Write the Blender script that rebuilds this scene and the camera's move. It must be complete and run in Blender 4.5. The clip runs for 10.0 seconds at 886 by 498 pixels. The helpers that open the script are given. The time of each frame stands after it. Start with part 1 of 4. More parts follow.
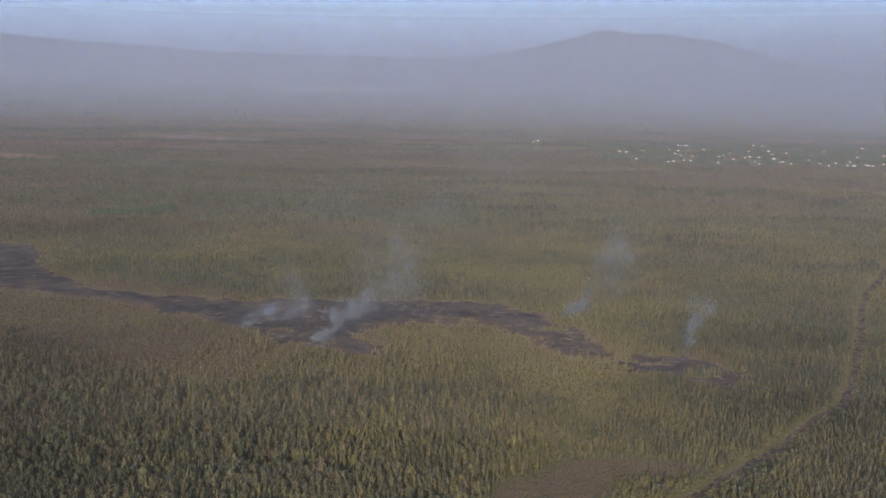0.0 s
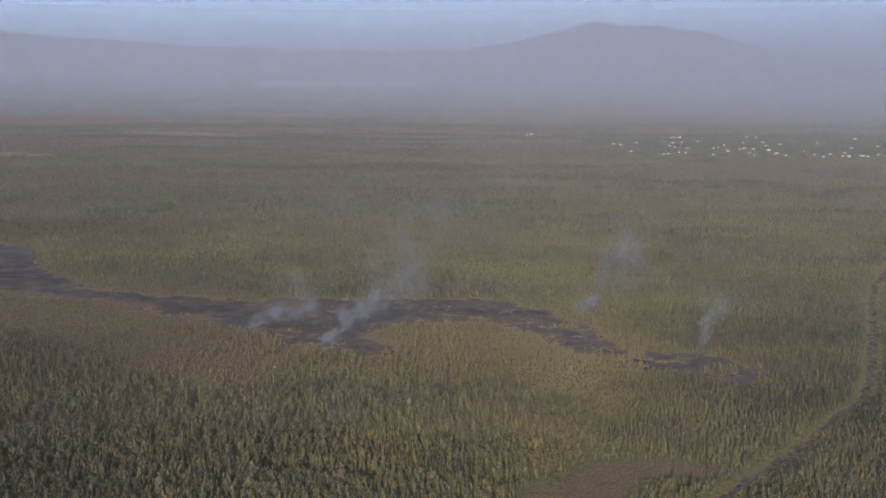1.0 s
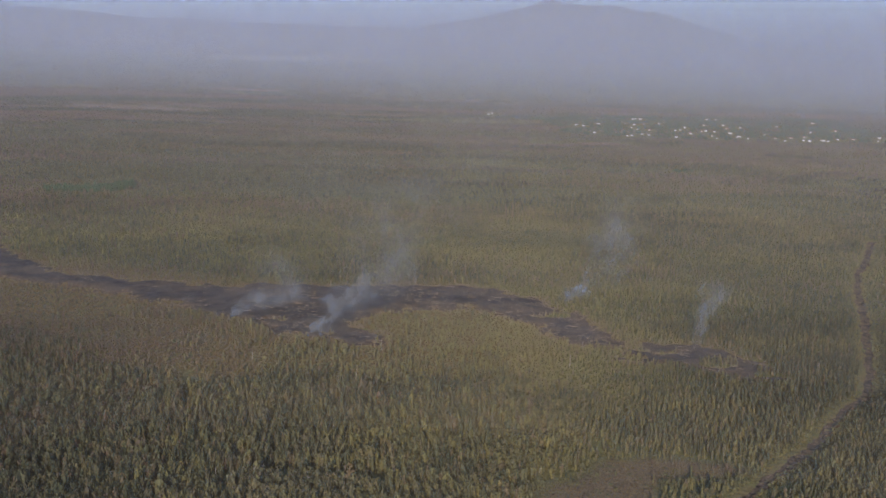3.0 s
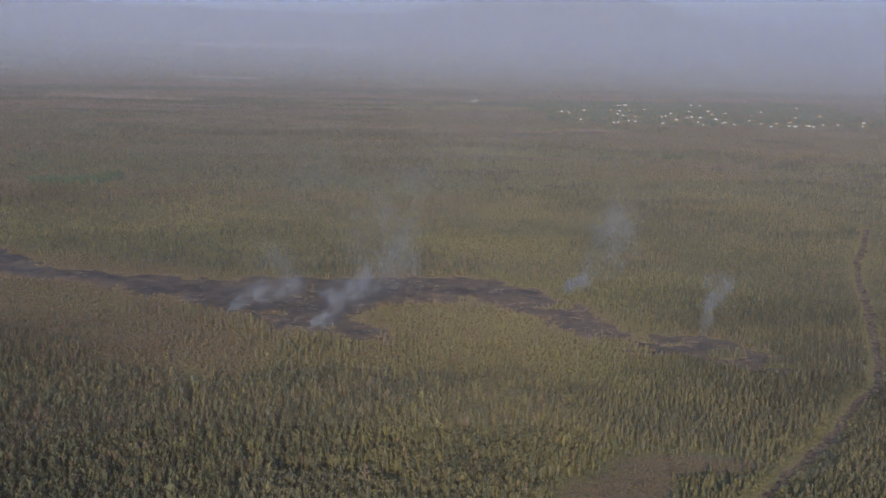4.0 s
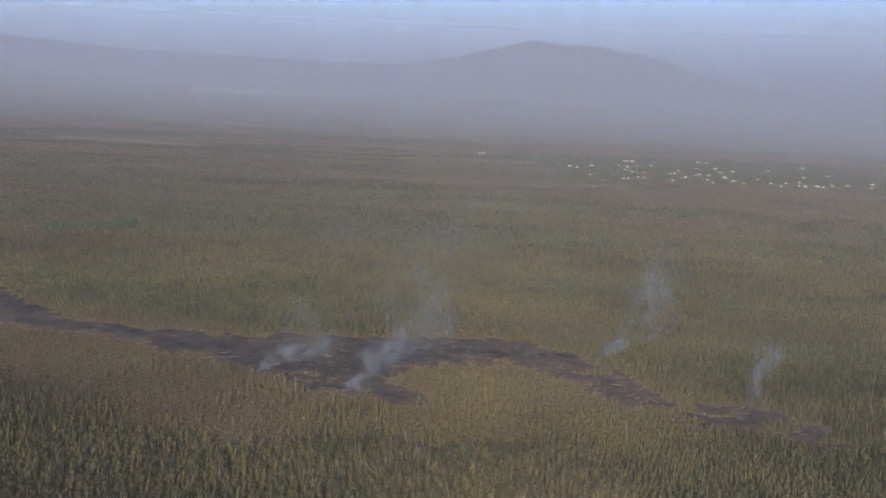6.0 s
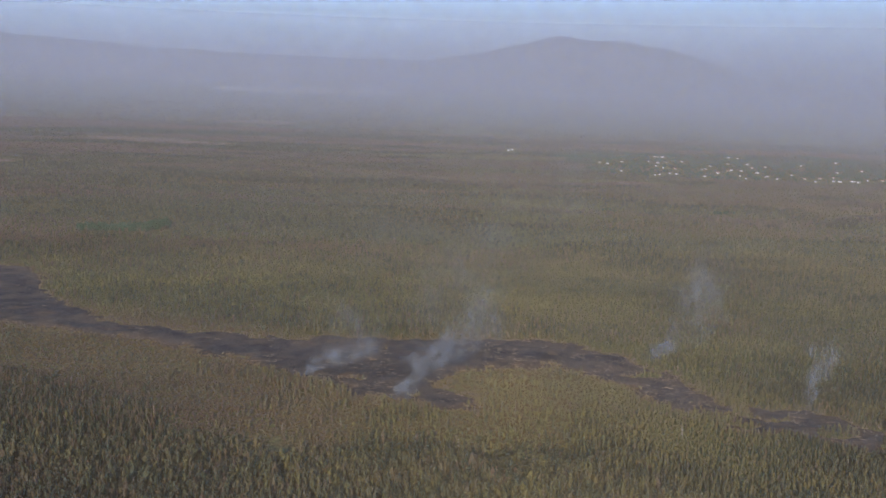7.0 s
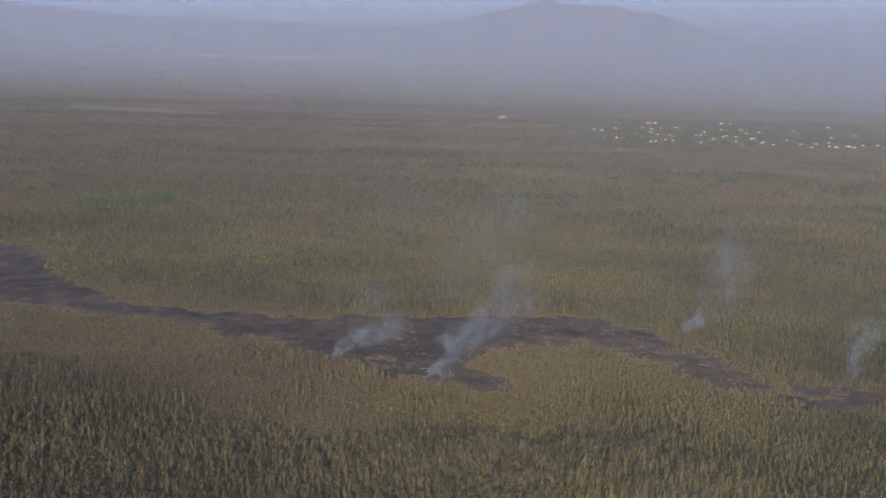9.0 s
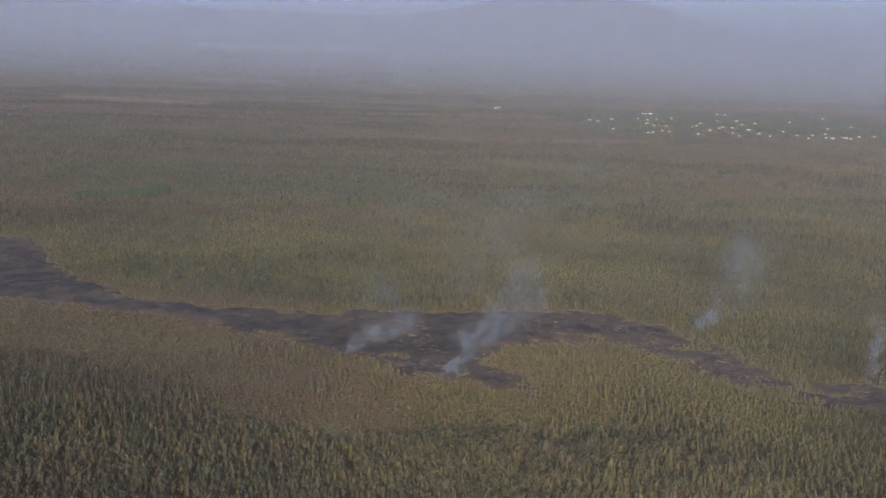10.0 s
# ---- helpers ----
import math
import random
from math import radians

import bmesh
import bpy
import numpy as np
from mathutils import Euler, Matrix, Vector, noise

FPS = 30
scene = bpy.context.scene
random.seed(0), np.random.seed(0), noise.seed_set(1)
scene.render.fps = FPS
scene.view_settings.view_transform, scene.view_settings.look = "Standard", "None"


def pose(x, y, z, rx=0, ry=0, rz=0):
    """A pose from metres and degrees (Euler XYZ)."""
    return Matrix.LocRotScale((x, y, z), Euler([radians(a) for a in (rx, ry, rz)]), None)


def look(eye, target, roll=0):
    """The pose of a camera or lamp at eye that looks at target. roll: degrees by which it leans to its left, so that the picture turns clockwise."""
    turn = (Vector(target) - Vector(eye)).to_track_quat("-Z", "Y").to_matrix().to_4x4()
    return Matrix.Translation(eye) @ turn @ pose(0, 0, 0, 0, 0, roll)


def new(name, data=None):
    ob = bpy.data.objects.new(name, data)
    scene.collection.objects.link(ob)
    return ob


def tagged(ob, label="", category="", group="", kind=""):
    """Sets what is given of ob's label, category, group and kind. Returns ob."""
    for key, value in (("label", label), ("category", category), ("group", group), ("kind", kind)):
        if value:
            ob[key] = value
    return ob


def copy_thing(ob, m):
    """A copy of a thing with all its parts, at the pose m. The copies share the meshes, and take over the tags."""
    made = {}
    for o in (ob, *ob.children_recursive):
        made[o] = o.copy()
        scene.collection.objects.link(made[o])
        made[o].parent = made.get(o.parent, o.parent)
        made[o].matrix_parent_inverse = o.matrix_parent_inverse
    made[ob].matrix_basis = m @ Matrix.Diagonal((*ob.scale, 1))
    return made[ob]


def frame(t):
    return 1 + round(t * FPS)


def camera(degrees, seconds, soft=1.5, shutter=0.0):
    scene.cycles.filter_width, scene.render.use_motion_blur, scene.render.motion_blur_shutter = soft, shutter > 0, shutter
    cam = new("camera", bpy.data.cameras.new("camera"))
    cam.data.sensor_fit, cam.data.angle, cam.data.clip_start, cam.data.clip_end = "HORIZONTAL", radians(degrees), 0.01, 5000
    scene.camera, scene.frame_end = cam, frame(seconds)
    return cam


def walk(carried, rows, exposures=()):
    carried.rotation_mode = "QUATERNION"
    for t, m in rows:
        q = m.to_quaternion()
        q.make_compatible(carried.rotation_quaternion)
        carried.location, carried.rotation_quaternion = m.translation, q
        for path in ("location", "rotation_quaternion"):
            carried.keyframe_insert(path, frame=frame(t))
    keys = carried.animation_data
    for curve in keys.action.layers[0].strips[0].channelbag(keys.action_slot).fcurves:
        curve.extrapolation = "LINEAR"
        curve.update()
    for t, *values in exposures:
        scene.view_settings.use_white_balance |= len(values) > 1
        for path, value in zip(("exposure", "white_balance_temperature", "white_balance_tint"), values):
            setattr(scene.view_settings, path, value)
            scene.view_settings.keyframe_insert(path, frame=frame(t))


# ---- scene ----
cam = camera(45.7, 10.0, 1.5)
PATH = [
    (0, (-0.06, 1.27, 180.15), (4.61, 991.09, 37.87), 0.61),
    (0.5, (-7.47, 7.04, 181.10), (5.61, 996.76, 38.66), 0.47),
    (1, (-15.22, 13.04, 181.56), (0.97, 1001.83, 33.13), 0.11),
    (1.5, (-22.98, 19.18, 182.46), (0.02, 1006.91, 27.99), 0.26),
    (2, (-30.88, 25.24, 182.99), (4.12, 1011.98, 24.53), 0.70),
    (2.5, (-38.43, 30.95, 183.81), (13.96, 1016.34, 21.78), 1.23),
    (4, (-61.17, 49.75, 186.18), (25.93, 1029.18, 4.13), 0.90),
    (4.5, (-68.86, 56.26, 187.22), (27.11, 1036.97, 16.93), 1.68),
    (5, (-76.23, 62.36, 187.81), (25.02, 1045.69, 36.79), 2.31),
    (5.5, (-84.01, 68.55, 188.66), (18.11, 1054.04, 53.11), 2.39),
    (7, (-107.00, 87.46, 190.90), (-32.57, 1074.76, 50.59), 1.79),
    (7.5, (-115.23, 93.01, 191.46), (-42.12, 1079.51, 44.89), 1.91),
    (8, (-122.84, 99.12, 192.24), (-44.96, 1083.77, 36.06), 1.17),
    (8.5, (-130.64, 105.55, 192.76), (-43.00, 1088.21, 29.36), 1.04),
    (9, (-138.21, 111.89, 193.64), (-43.09, 1092.46, 22.06), 1.38),
    (9.5, (-145.97, 118.22, 194.27), (-45.66, 1097.20, 16.70), 1.42),
    (10, (-154.00, 124.14, 194.91), (-47.16, 1101.81, 13.97), 1.52),
]
walk(cam, [(t, look(eye, target, roll)) for t, eye, target, roll in PATH])

# ---------------------------------------------------------------- light
SUN_EL, SUN_AZ = 15.0, 188.3  # degrees; azimuth clockwise from +y
sun = new("sun", bpy.data.lights.new("sun", "SUN"))
sun.data.energy, sun.data.angle, sun.data.color = 2.8, radians(0.6), (1.0, 0.85, 0.68)
sun_way = Vector((math.sin(radians(SUN_AZ)) * math.cos(radians(SUN_EL)), math.cos(radians(SUN_AZ)) * math.cos(radians(SUN_EL)), math.sin(radians(SUN_EL))))
sun.matrix_world = look(sun_way * 1000, (0, 0, 0))

world = bpy.data.worlds.new("sky")
scene.world = world
world.use_nodes = True
wn = world.node_tree.nodes
sky = wn.new("ShaderNodeTexSky")
sky.sky_type, sky.sun_disc = "NISHITA", False
sky.sun_elevation, sky.sun_rotation = radians(SUN_EL), radians(SUN_AZ)
sky.air_density, sky.dust_density, sky.ozone_density = 1.0, 0.2, 8.0
wn["Background"].inputs["Strength"].default_value = 0.19
world.node_tree.links.new(sky.outputs[0], wn["Background"].inputs["Color"])
scene.view_settings.exposure = 0.93
scene.view_settings.use_white_balance = True
scene.view_settings.white_balance_temperature, scene.view_settings.white_balance_tint = 7300, 13.5
scene.cycles.transparent_max_bounces = 64


# ---------------------------------------------------------------- plan
def vnoise(x, y, size, seed):
    """Smooth value noise in -1..1 on numpy arrays."""
    def lattice(i, j):
        n = np.sin(i * 127.1 + j * 311.7 + seed * 74.7) * 43758.5453
        return 2 * (n - np.floor(n)) - 1
    u, v = np.asarray(x, float) / size, np.asarray(y, float) / size
    i, j = np.floor(u), np.floor(v)
    fu, fv = u - i, v - j
    fu, fv = fu * fu * (3 - 2 * fu), fv * fv * (3 - 2 * fv)
    a = lattice(i, j) * (1 - fu) + lattice(i + 1, j) * fu
    b = lattice(i, j + 1) * (1 - fu) + lattice(i + 1, j + 1) * fu
    return a * (1 - fv) + b * fv


def fbm(x, y, size, seed):
    return (vnoise(x, y, size, seed) + 0.5 * vnoise(x, y, size / 2.1, seed + 1) + 0.25 * vnoise(x, y, size / 4.3, seed + 2)) / 1.4


def land(x, y):
    """Height of the ground: a slope that rises ahead and falls to the right, steeper towards the mountains."""
    r = np.hypot(x + 77, y - 62)
    return -20 - 0.01 * x + 0.037 * y + 3.5e-5 * np.maximum(r - 3000, 0) ** 2 + 1.2 * vnoise(x, y, 90, 5)


def chain(x, y, nodes):
    """How far inside a chain of tapered links a place lies (metres, negative outside)."""
    best = np.full(np.shape(x), -1e9)
    for (ax, ay, ar), (bx, by, br) in zip(nodes, nodes[1:]):
        dx, dy = bx - ax, by - ay
        s = np.clip(((x - ax) * dx + (y - ay) * dy) / (dx * dx + dy * dy), 0, 1)
        best = np.maximum(best, ar + s * (br - ar) - np.hypot(x - ax - s * dx, y - ay - s * dy))
    return best


MAIN = [(-900, 1150, 95), (-560, 1040, 85), (-474, 1012, 84), (-424, 956, 58), (-382, 922, 43), (-315, 877, 22), (-255, 850, 20), (-190, 829, 29),
        (-140, 811, 43), (-90, 803, 58), (-50, 818, 46), (-15, 826, 35), (22, 825, 34), (58, 806, 31), (83, 770, 25), (97, 734, 19), (112, 707, 17)]
LOBE = [(-108, 775, 50), (-90, 738, 31), (-66, 717, 16), (-42, 704, 9)]
END = [(114, 700, 18), (132, 691, 26), (158, 679, 33), (182, 660, 27), (199, 647, 17)]
TRACK = [(20, 380), (60, 415), (120, 471), (144, 497), (178, 532), (215, 580), (242, 609), (260, 643), (284, 694), (317, 769), (352, 858), (385, 929), (411, 970), (470, 1080)]
CLEARING = [(20, 448, 13), (55, 478, 17), (92, 506, 19), (122, 502, 9)]
# low scrub, its pale tone partly the sun's hotspot painted into the plants
GLOW_SCRUB = [(84, 545, 16), (86, 600, 20), (80, 650, 18)]
HOLLOW = [(-155, 520, 4.5), (-155, 527, 4.5)]
BANK = [(-215, 770, 10), (-175, 752, 15), (-150, 738, 14), (-120, 715, 8)]
GROVE = [(-60, 585, 26), (-5, 575, 34), (40, 560, 20)]


def lava(x, y):
    d = np.maximum(chain(x, y, MAIN), np.maximum(chain(x, y, LOBE), chain(x, y, END)))
    d = d - 4 + 7 * vnoise(x, y, 26, 11) + 7 * vnoise(x, y, 10, 12) + 4 * vnoise(x, y, 4.5, 15)
    isle = np.clip(vnoise(x, y, 15, 13) + 0.5 * vnoise(x * 0.5, y, 9, 14) - 0.95 - 0.35 * np.clip((-150 - x) / 80, 0, 1) + 0.25 * np.clip(x / 30, 0, 1) + 0.5 * np.clip((x - 60) / 40, 0, 1), 0, 1)
    return np.minimum(d, 8 - 90 * isle)


def track(x, y):
    return chain(x, y, [(a, b, 3.3) for a, b in TRACK]) + 1.2 * vnoise(x, y, 7, 24)


def clearing(x, y):
    return chain(x, y, CLEARING) + 9 * vnoise(x, y, 22, 21) + 6 * vnoise(x, y, 8, 26)


def glow_scrub(x, y):
    return chain(x, y, GLOW_SCRUB) + 8 * vnoise(x, y, 25, 22)


def grove(x, y):
    return chain(x, y, GROVE) + 7 * vnoise(x, y, 20, 23)


# ---------------------------------------------------------------- materials
def material(name, rough=0.9):
    m = bpy.data.materials.new(name)
    m.use_nodes = True
    b = m.node_tree.nodes["Principled BSDF"]
    b.inputs["Roughness"].default_value = rough
    b.inputs["Specular IOR Level"].default_value = 0.06
    return m, m.node_tree.nodes, m.node_tree.links, b


def ramp(nodes, links, source, stops):
    r = nodes.new("ShaderNodeValToRGB")
    while len(r.color_ramp.elements) < len(stops):
        r.color_ramp.elements.new(0.5)
    for e, (at, c) in zip(r.color_ramp.elements, stops):
        e.position, e.color = at, (*c, 1)
    links.new(source, r.inputs[0])
    return r.outputs[0]


def noise_tex(nodes, links, scale, detail=6.0, rough=0.6, stretch=None):
    n = nodes.new("ShaderNodeTexNoise")
    n.inputs["Scale"].default_value, n.inputs["Detail"].default_value, n.inputs["Roughness"].default_value = scale, detail, rough
    g = nodes.new("ShaderNodeNewGeometry")
    if stretch:
        mp = nodes.new("ShaderNodeMapping")
        mp.inputs["Scale"].default_value = stretch
        links.new(g.outputs["Position"], mp.inputs[0])
        links.new(mp.outputs[0], n.inputs["Vector"])
    else:
        links.new(g.outputs["Position"], n.inputs["Vector"])
    return n.outputs["Fac"]


def mix(nodes, links, fac, a, b, kind="MIX"):
    m = nodes.new("ShaderNodeMix")
    m.data_type, m.blend_type = "RGBA", kind
    for value, socket in ((fac, m.inputs[0]), (a, m.inputs[6]), (b, m.inputs[7])):
        if isinstance(value, (int, float)):
            socket.default_value = value
        elif isinstance(value, tuple):
            socket.default_value = (*value, 1)
        else:
            links.new(value, socket)
    return m.outputs[2]


def attribute(nodes, name):
    a = nodes.new("ShaderNodeAttribute")
    a.attribute_name = name
    return a


def channels(nodes, links, name):
    s = nodes.new("ShaderNodeSeparateColor")
    links.new(attribute(nodes, name).outputs["Color"], s.inputs[0])
    return s.outputs


def bump(nodes, links, bsdf, height, distance, strength=1.0):
    b = nodes.new("ShaderNodeBump")
    b.inputs["Strength"].default_value, b.inputs["Distance"].default_value = strength, distance
    links.new(height, b.inputs["Height"])
    links.new(b.outputs[0], bsdf.inputs["Normal"])


def garden_leaf_material():
    m, n, l, b = material("deep green foliage", 0.7)
    c = ramp(n, l, noise_tex(n, l, 0.6, 4, 0.7), [(0.3, (0.024, 0.050, 0.026)), (0.7, (0.046, 0.086, 0.044))])
    l.new(c, b.inputs["Base Color"])
    return m


def leaf_material():
    m, n, l, b = material("foliage", 0.75)
    tone = channels(n, l, "tone")
    green = ramp(n, l, tone[0], [(0.0, (0.050, 0.060, 0.038)), (0.35, (0.100, 0.105, 0.062)), (0.7, (0.150, 0.143, 0.064)), (1.0, (0.205, 0.184, 0.078))])
    dry = ramp(n, l, tone[2], [(0.0, (0.120, 0.085, 0.065)), (0.5, (0.198, 0.150, 0.099)), (1.0, (0.300, 0.228, 0.150))])
    c = mix(n, l, tone[1], green, dry)
    speck = ramp(n, l, noise_tex(n, l, 1.3, 3), [(0.3, (0.75, 0.75, 0.75)), (0.7, (1.2, 1.2, 1.2))])
    c = mix(n, l, 1.0, c, speck, "MULTIPLY")
    l.new(c, b.inputs["Base Color"])
    through_leaf, both = n.new("ShaderNodeBsdfTranslucent"), n.new("ShaderNodeMixShader")
    l.new(c, through_leaf.inputs["Color"])
    both.inputs[0].default_value = 0.32
    l.new(b.outputs[0], both.inputs[1])
    l.new(through_leaf.outputs[0], both.inputs[2])
    l.new(both.outputs[0], n["Material Output"].inputs["Surface"])
    return m


def bark_material():
    m, n, l, b = material("bark")
    c = ramp(n, l, noise_tex(n, l, 2.5, 4, 0.6, (1, 1, 0.2)), [(0.3, (0.16, 0.135, 0.11)), (0.7, (0.30, 0.27, 0.23))])
    l.new(c, b.inputs["Base Color"])
    return m


def ground_material():
    m, n, l, b = material("undergrowth", 1.0)
    cover = channels(n, l, "cover")
    fine = noise_tex(n, l, 0.35, 8, 0.7)
    broad = noise_tex(n, l, 0.006, 5, 0.6, (1.0, 0.55, 1.0))
    green = ramp(n, l, fine, [(0.3, (0.045, 0.050, 0.024)), (0.5, (0.085, 0.082, 0.038)), (0.72, (0.13, 0.115, 0.056))])
    brown = ramp(n, l, fine, [(0.3, (0.120, 0.074, 0.034)), (0.5, (0.205, 0.132, 0.060)), (0.72, (0.29, 0.20, 0.095))])
    fern = ramp(n, l, fine, [(0.3, (0.075, 0.080, 0.026)), (0.5, (0.145, 0.140, 0.046)), (0.72, (0.22, 0.20, 0.075))])
    c = mix(n, l, ramp(n, l, broad, [(0.46, (0, 0, 0)), (0.68, (0.5, 0.5, 0.5))]), green, brown)
    c = mix(n, l, cover[1], c, fern)
    patch = ramp(n, l, noise_tex(n, l, 0.09, 6, 0.7), [(0.33, (0, 0, 0)), (0.52, (1, 1, 1))])
    c = mix(n, l, cover[0], c, mix(n, l, patch, fern, brown))
    l.new(c, b.inputs["Base Color"])
    bump(n, l, b, fine, 1.2, 0.7)
    return m


def lava_material():
    m, n, l, b = material("fresh lava crust", 0.8)
    fine = noise_tex(n, l, 0.5, 9, 0.7)
    patch = noise_tex(n, l, 0.045, 6, 0.65, (0.6, 1.0, 1.0))
    rock = ramp(n, l, fine, [(0.3, (0.025, 0.022, 0.021)), (0.55, (0.050, 0.045, 0.042)), (0.75, (0.115, 0.098, 0.084))])
    sheet = ramp(n, l, noise_tex(n, l, 0.12, 6, 0.7), [(0.35, (0.48, 0.48, 0.48)), (0.65, (1.35, 1.30, 1.24))])
    rock = mix(n, l, 1.0, rock, sheet, "MULTIPLY")
    burnt = ramp(n, l, fine, [(0.3, (0.07, 0.042, 0.025)), (0.7, (0.21, 0.125, 0.065))])
    c = mix(n, l, ramp(n, l, patch, [(0.56, (0, 0, 0)), (0.68, (0.6, 0.6, 0.6))]), rock, burnt)
    l.new(mix(n, l, channels(n, l, "cover")[0], c, ramp(n, l, fine, [(0.3, (0.058, 0.042, 0.031)), (0.7, (0.155, 0.110, 0.073))])), b.inputs["Base Color"])
    bump(n, l, b, fine, 0.9, 0.8)
    return m


def track_material():
    m, n, l, b = material("bulldozed rubble", 0.95)
    fine = noise_tex(n, l, 0.8, 8, 0.7)
    heap = ramp(n, l, noise_tex(n, l, 0.22, 5, 0.7), [(0.38, (0.28, 0.28, 0.29)), (0.62, (1.15, 1.08, 1.0))])
    c = mix(n, l, 1.0, ramp(n, l, fine, [(0.3, (0.072, 0.052, 0.034)), (0.5, (0.145, 0.104, 0.068)), (0.75, (0.26, 0.186, 0.122))]), heap, "MULTIPLY")
    l.new(c, b.inputs["Base Color"])
    bump(n, l, b, fine, 0.5, 0.8)
    return m


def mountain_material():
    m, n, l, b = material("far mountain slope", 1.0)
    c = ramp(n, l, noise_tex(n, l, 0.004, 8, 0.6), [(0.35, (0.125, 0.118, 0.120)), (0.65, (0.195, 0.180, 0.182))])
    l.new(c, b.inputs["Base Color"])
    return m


def veil_material(name, colour, curl=0.0):
    """Lit from either side, with the cover taken from the mesh's own attribute. curl: size of the curls that break it up, per metre."""
    m = bpy.data.materials.new(name)
    m.use_nodes = True
    n, l = m.node_tree.nodes, m.node_tree.links
    n.remove(n["Principled BSDF"])
    d, t, both, clear, out = (n.new(k) for k in ("ShaderNodeBsdfDiffuse", "ShaderNodeBsdfTranslucent", "ShaderNodeMixShader", "ShaderNodeBsdfTransparent", "ShaderNodeMixShader"))
    d.inputs["Color"].default_value = t.inputs["Color"].default_value = (*colour, 1)
    both.inputs[0].default_value = 0.4
    l.new(d.outputs[0], both.inputs[1])
    l.new(t.outputs[0], both.inputs[2])
    cover = attribute(n, "thick").outputs["Fac"]
    if curl:
        ragged = n.new("ShaderNodeMath")
        ragged.operation = "MULTIPLY"
        l.new(cover, ragged.inputs[0])
        l.new(ramp(n, l, noise_tex(n, l, curl, 5, 0.62), [(0.40, (0, 0, 0)), (0.68, (2.2, 2.2, 2.2))]), ragged.inputs[1])
        cover = ragged.outputs[0]
    l.new(cover, out.inputs[0])
    l.new(clear.outputs[0], out.inputs[1])
    l.new(both.outputs[0], out.inputs[2])
    l.new(out.outputs[0], n["Material Output"].inputs["Surface"])
    return m


def plain_material(name, colours, scale, rough=0.8, relief=0.0):
    m, n, l, b = material(name, rough)
    fac = noise_tex(n, l, scale, 7, 0.65)
    l.new(ramp(n, l, fac, [(0.3, colours[0]), (0.7, colours[1])]), b.inputs["Base Color"])
    if relief:
        bump(n, l, b, fac, relief)
    return m


STRAW = plain_material("bleached wood and straw", ((0.14, 0.10, 0.065), (0.32, 0.24, 0.165)), 0.4)
HAY = plain_material("pale mown straw", ((0.24, 0.20, 0.145), (0.38, 0.33, 0.25)), 0.02)
DRYGRASS = plain_material("dry reddish grass", ((0.13, 0.085, 0.055), (0.24, 0.165, 0.11)), 0.12, 1.0, 0.8)
PALE = plain_material("bleached dead wood", ((0.26, 0.23, 0.19), (0.40, 0.36, 0.31)), 1.5)
WHITE = plain_material("white metal roofing", ((0.50, 0.50, 0.48), (0.66, 0.65, 0.62)), 0.3, 0.45)
RED = plain_material("faded red roofing", ((0.36, 0.15, 0.10), (0.46, 0.21, 0.15)), 0.3, 0.6)
GREY = plain_material("pale grey roofing", ((0.40, 0.41, 0.42), (0.52, 0.53, 0.54)), 0.3, 0.6)
STUCCO = plain_material("pale painted house wall", ((0.46, 0.43, 0.37), (0.58, 0.55, 0.48)), 0.3)
GARDEN = garden_leaf_material()
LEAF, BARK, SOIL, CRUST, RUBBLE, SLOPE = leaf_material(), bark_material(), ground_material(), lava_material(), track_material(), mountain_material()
SMOKE = veil_material("wood smoke", (0.255, 0.29, 0.33), 0.10)


# ---------------------------------------------------------------- mesh helpers
def mesh_from(name, verts, faces, mats, smooth=True, colours=None, colour_name="tone", values=None, slots=None):
    """A mesh from numpy arrays of places and equal-sided faces."""
    verts, faces = np.asarray(verts, np.float32), np.asarray(faces, np.int32)
    me = bpy.data.meshes.new(name)
    k = faces.shape[1]
    me.vertices.add(len(verts))
    me.vertices.foreach_set("co", verts.ravel())
    me.loops.add(faces.size)
    me.loops.foreach_set("vertex_index", faces.ravel())
    me.polygons.add(len(faces))
    me.polygons.foreach_set("loop_start", np.arange(0, faces.size, k, dtype=np.int32))
    me.polygons.foreach_set("use_smooth", np.full(len(faces), smooth))
    if slots is not None:
        me.polygons.foreach_set("material_index", np.asarray(slots, np.int32))
    for mat in mats:
        me.materials.append(mat)
    if colours is not None:
        a = me.attributes.new(colour_name, "FLOAT_COLOR", "POINT")
        a.data.foreach_set("color", np.c_[colours, np.ones(len(verts))].astype(np.float32).ravel())
    if values is not None:
        a = me.attributes.new("thick", "FLOAT", "POINT")
        a.data.foreach_set("value", np.asarray(values, np.float32).ravel())
    me.update(calc_edges=True)
    return me


def grid_faces(nu, nv):
    """Quads of a grid of nu by nv points, stored row by row."""
    i, j = np.meshgrid(np.arange(nu - 1), np.arange(nv - 1), indexing="ij")
    a = (i * nv + j).ravel()
    return np.c_[a, a + nv, a + nv + 1, a + 1]


def part(name, me, parent, label=""):
    ob = new(name, me)
    ob.parent = parent
    return tagged(ob, label)


# ---------------------------------------------------------------- ground
def axis(fine_from, fine_to, step, low, high):
    out, s, v = list(np.arange(fine_from, fine_to, step)), step, fine_to
    while v < high:
        out.append(v)
        s *= 1.12
        v += s
    out.append(high)
    s, v = step * 1.12, fine_from - step
    while v > low:
        out.insert(0, v)
        s *= 1.12
        v -= s
    return np.array([low] + out)


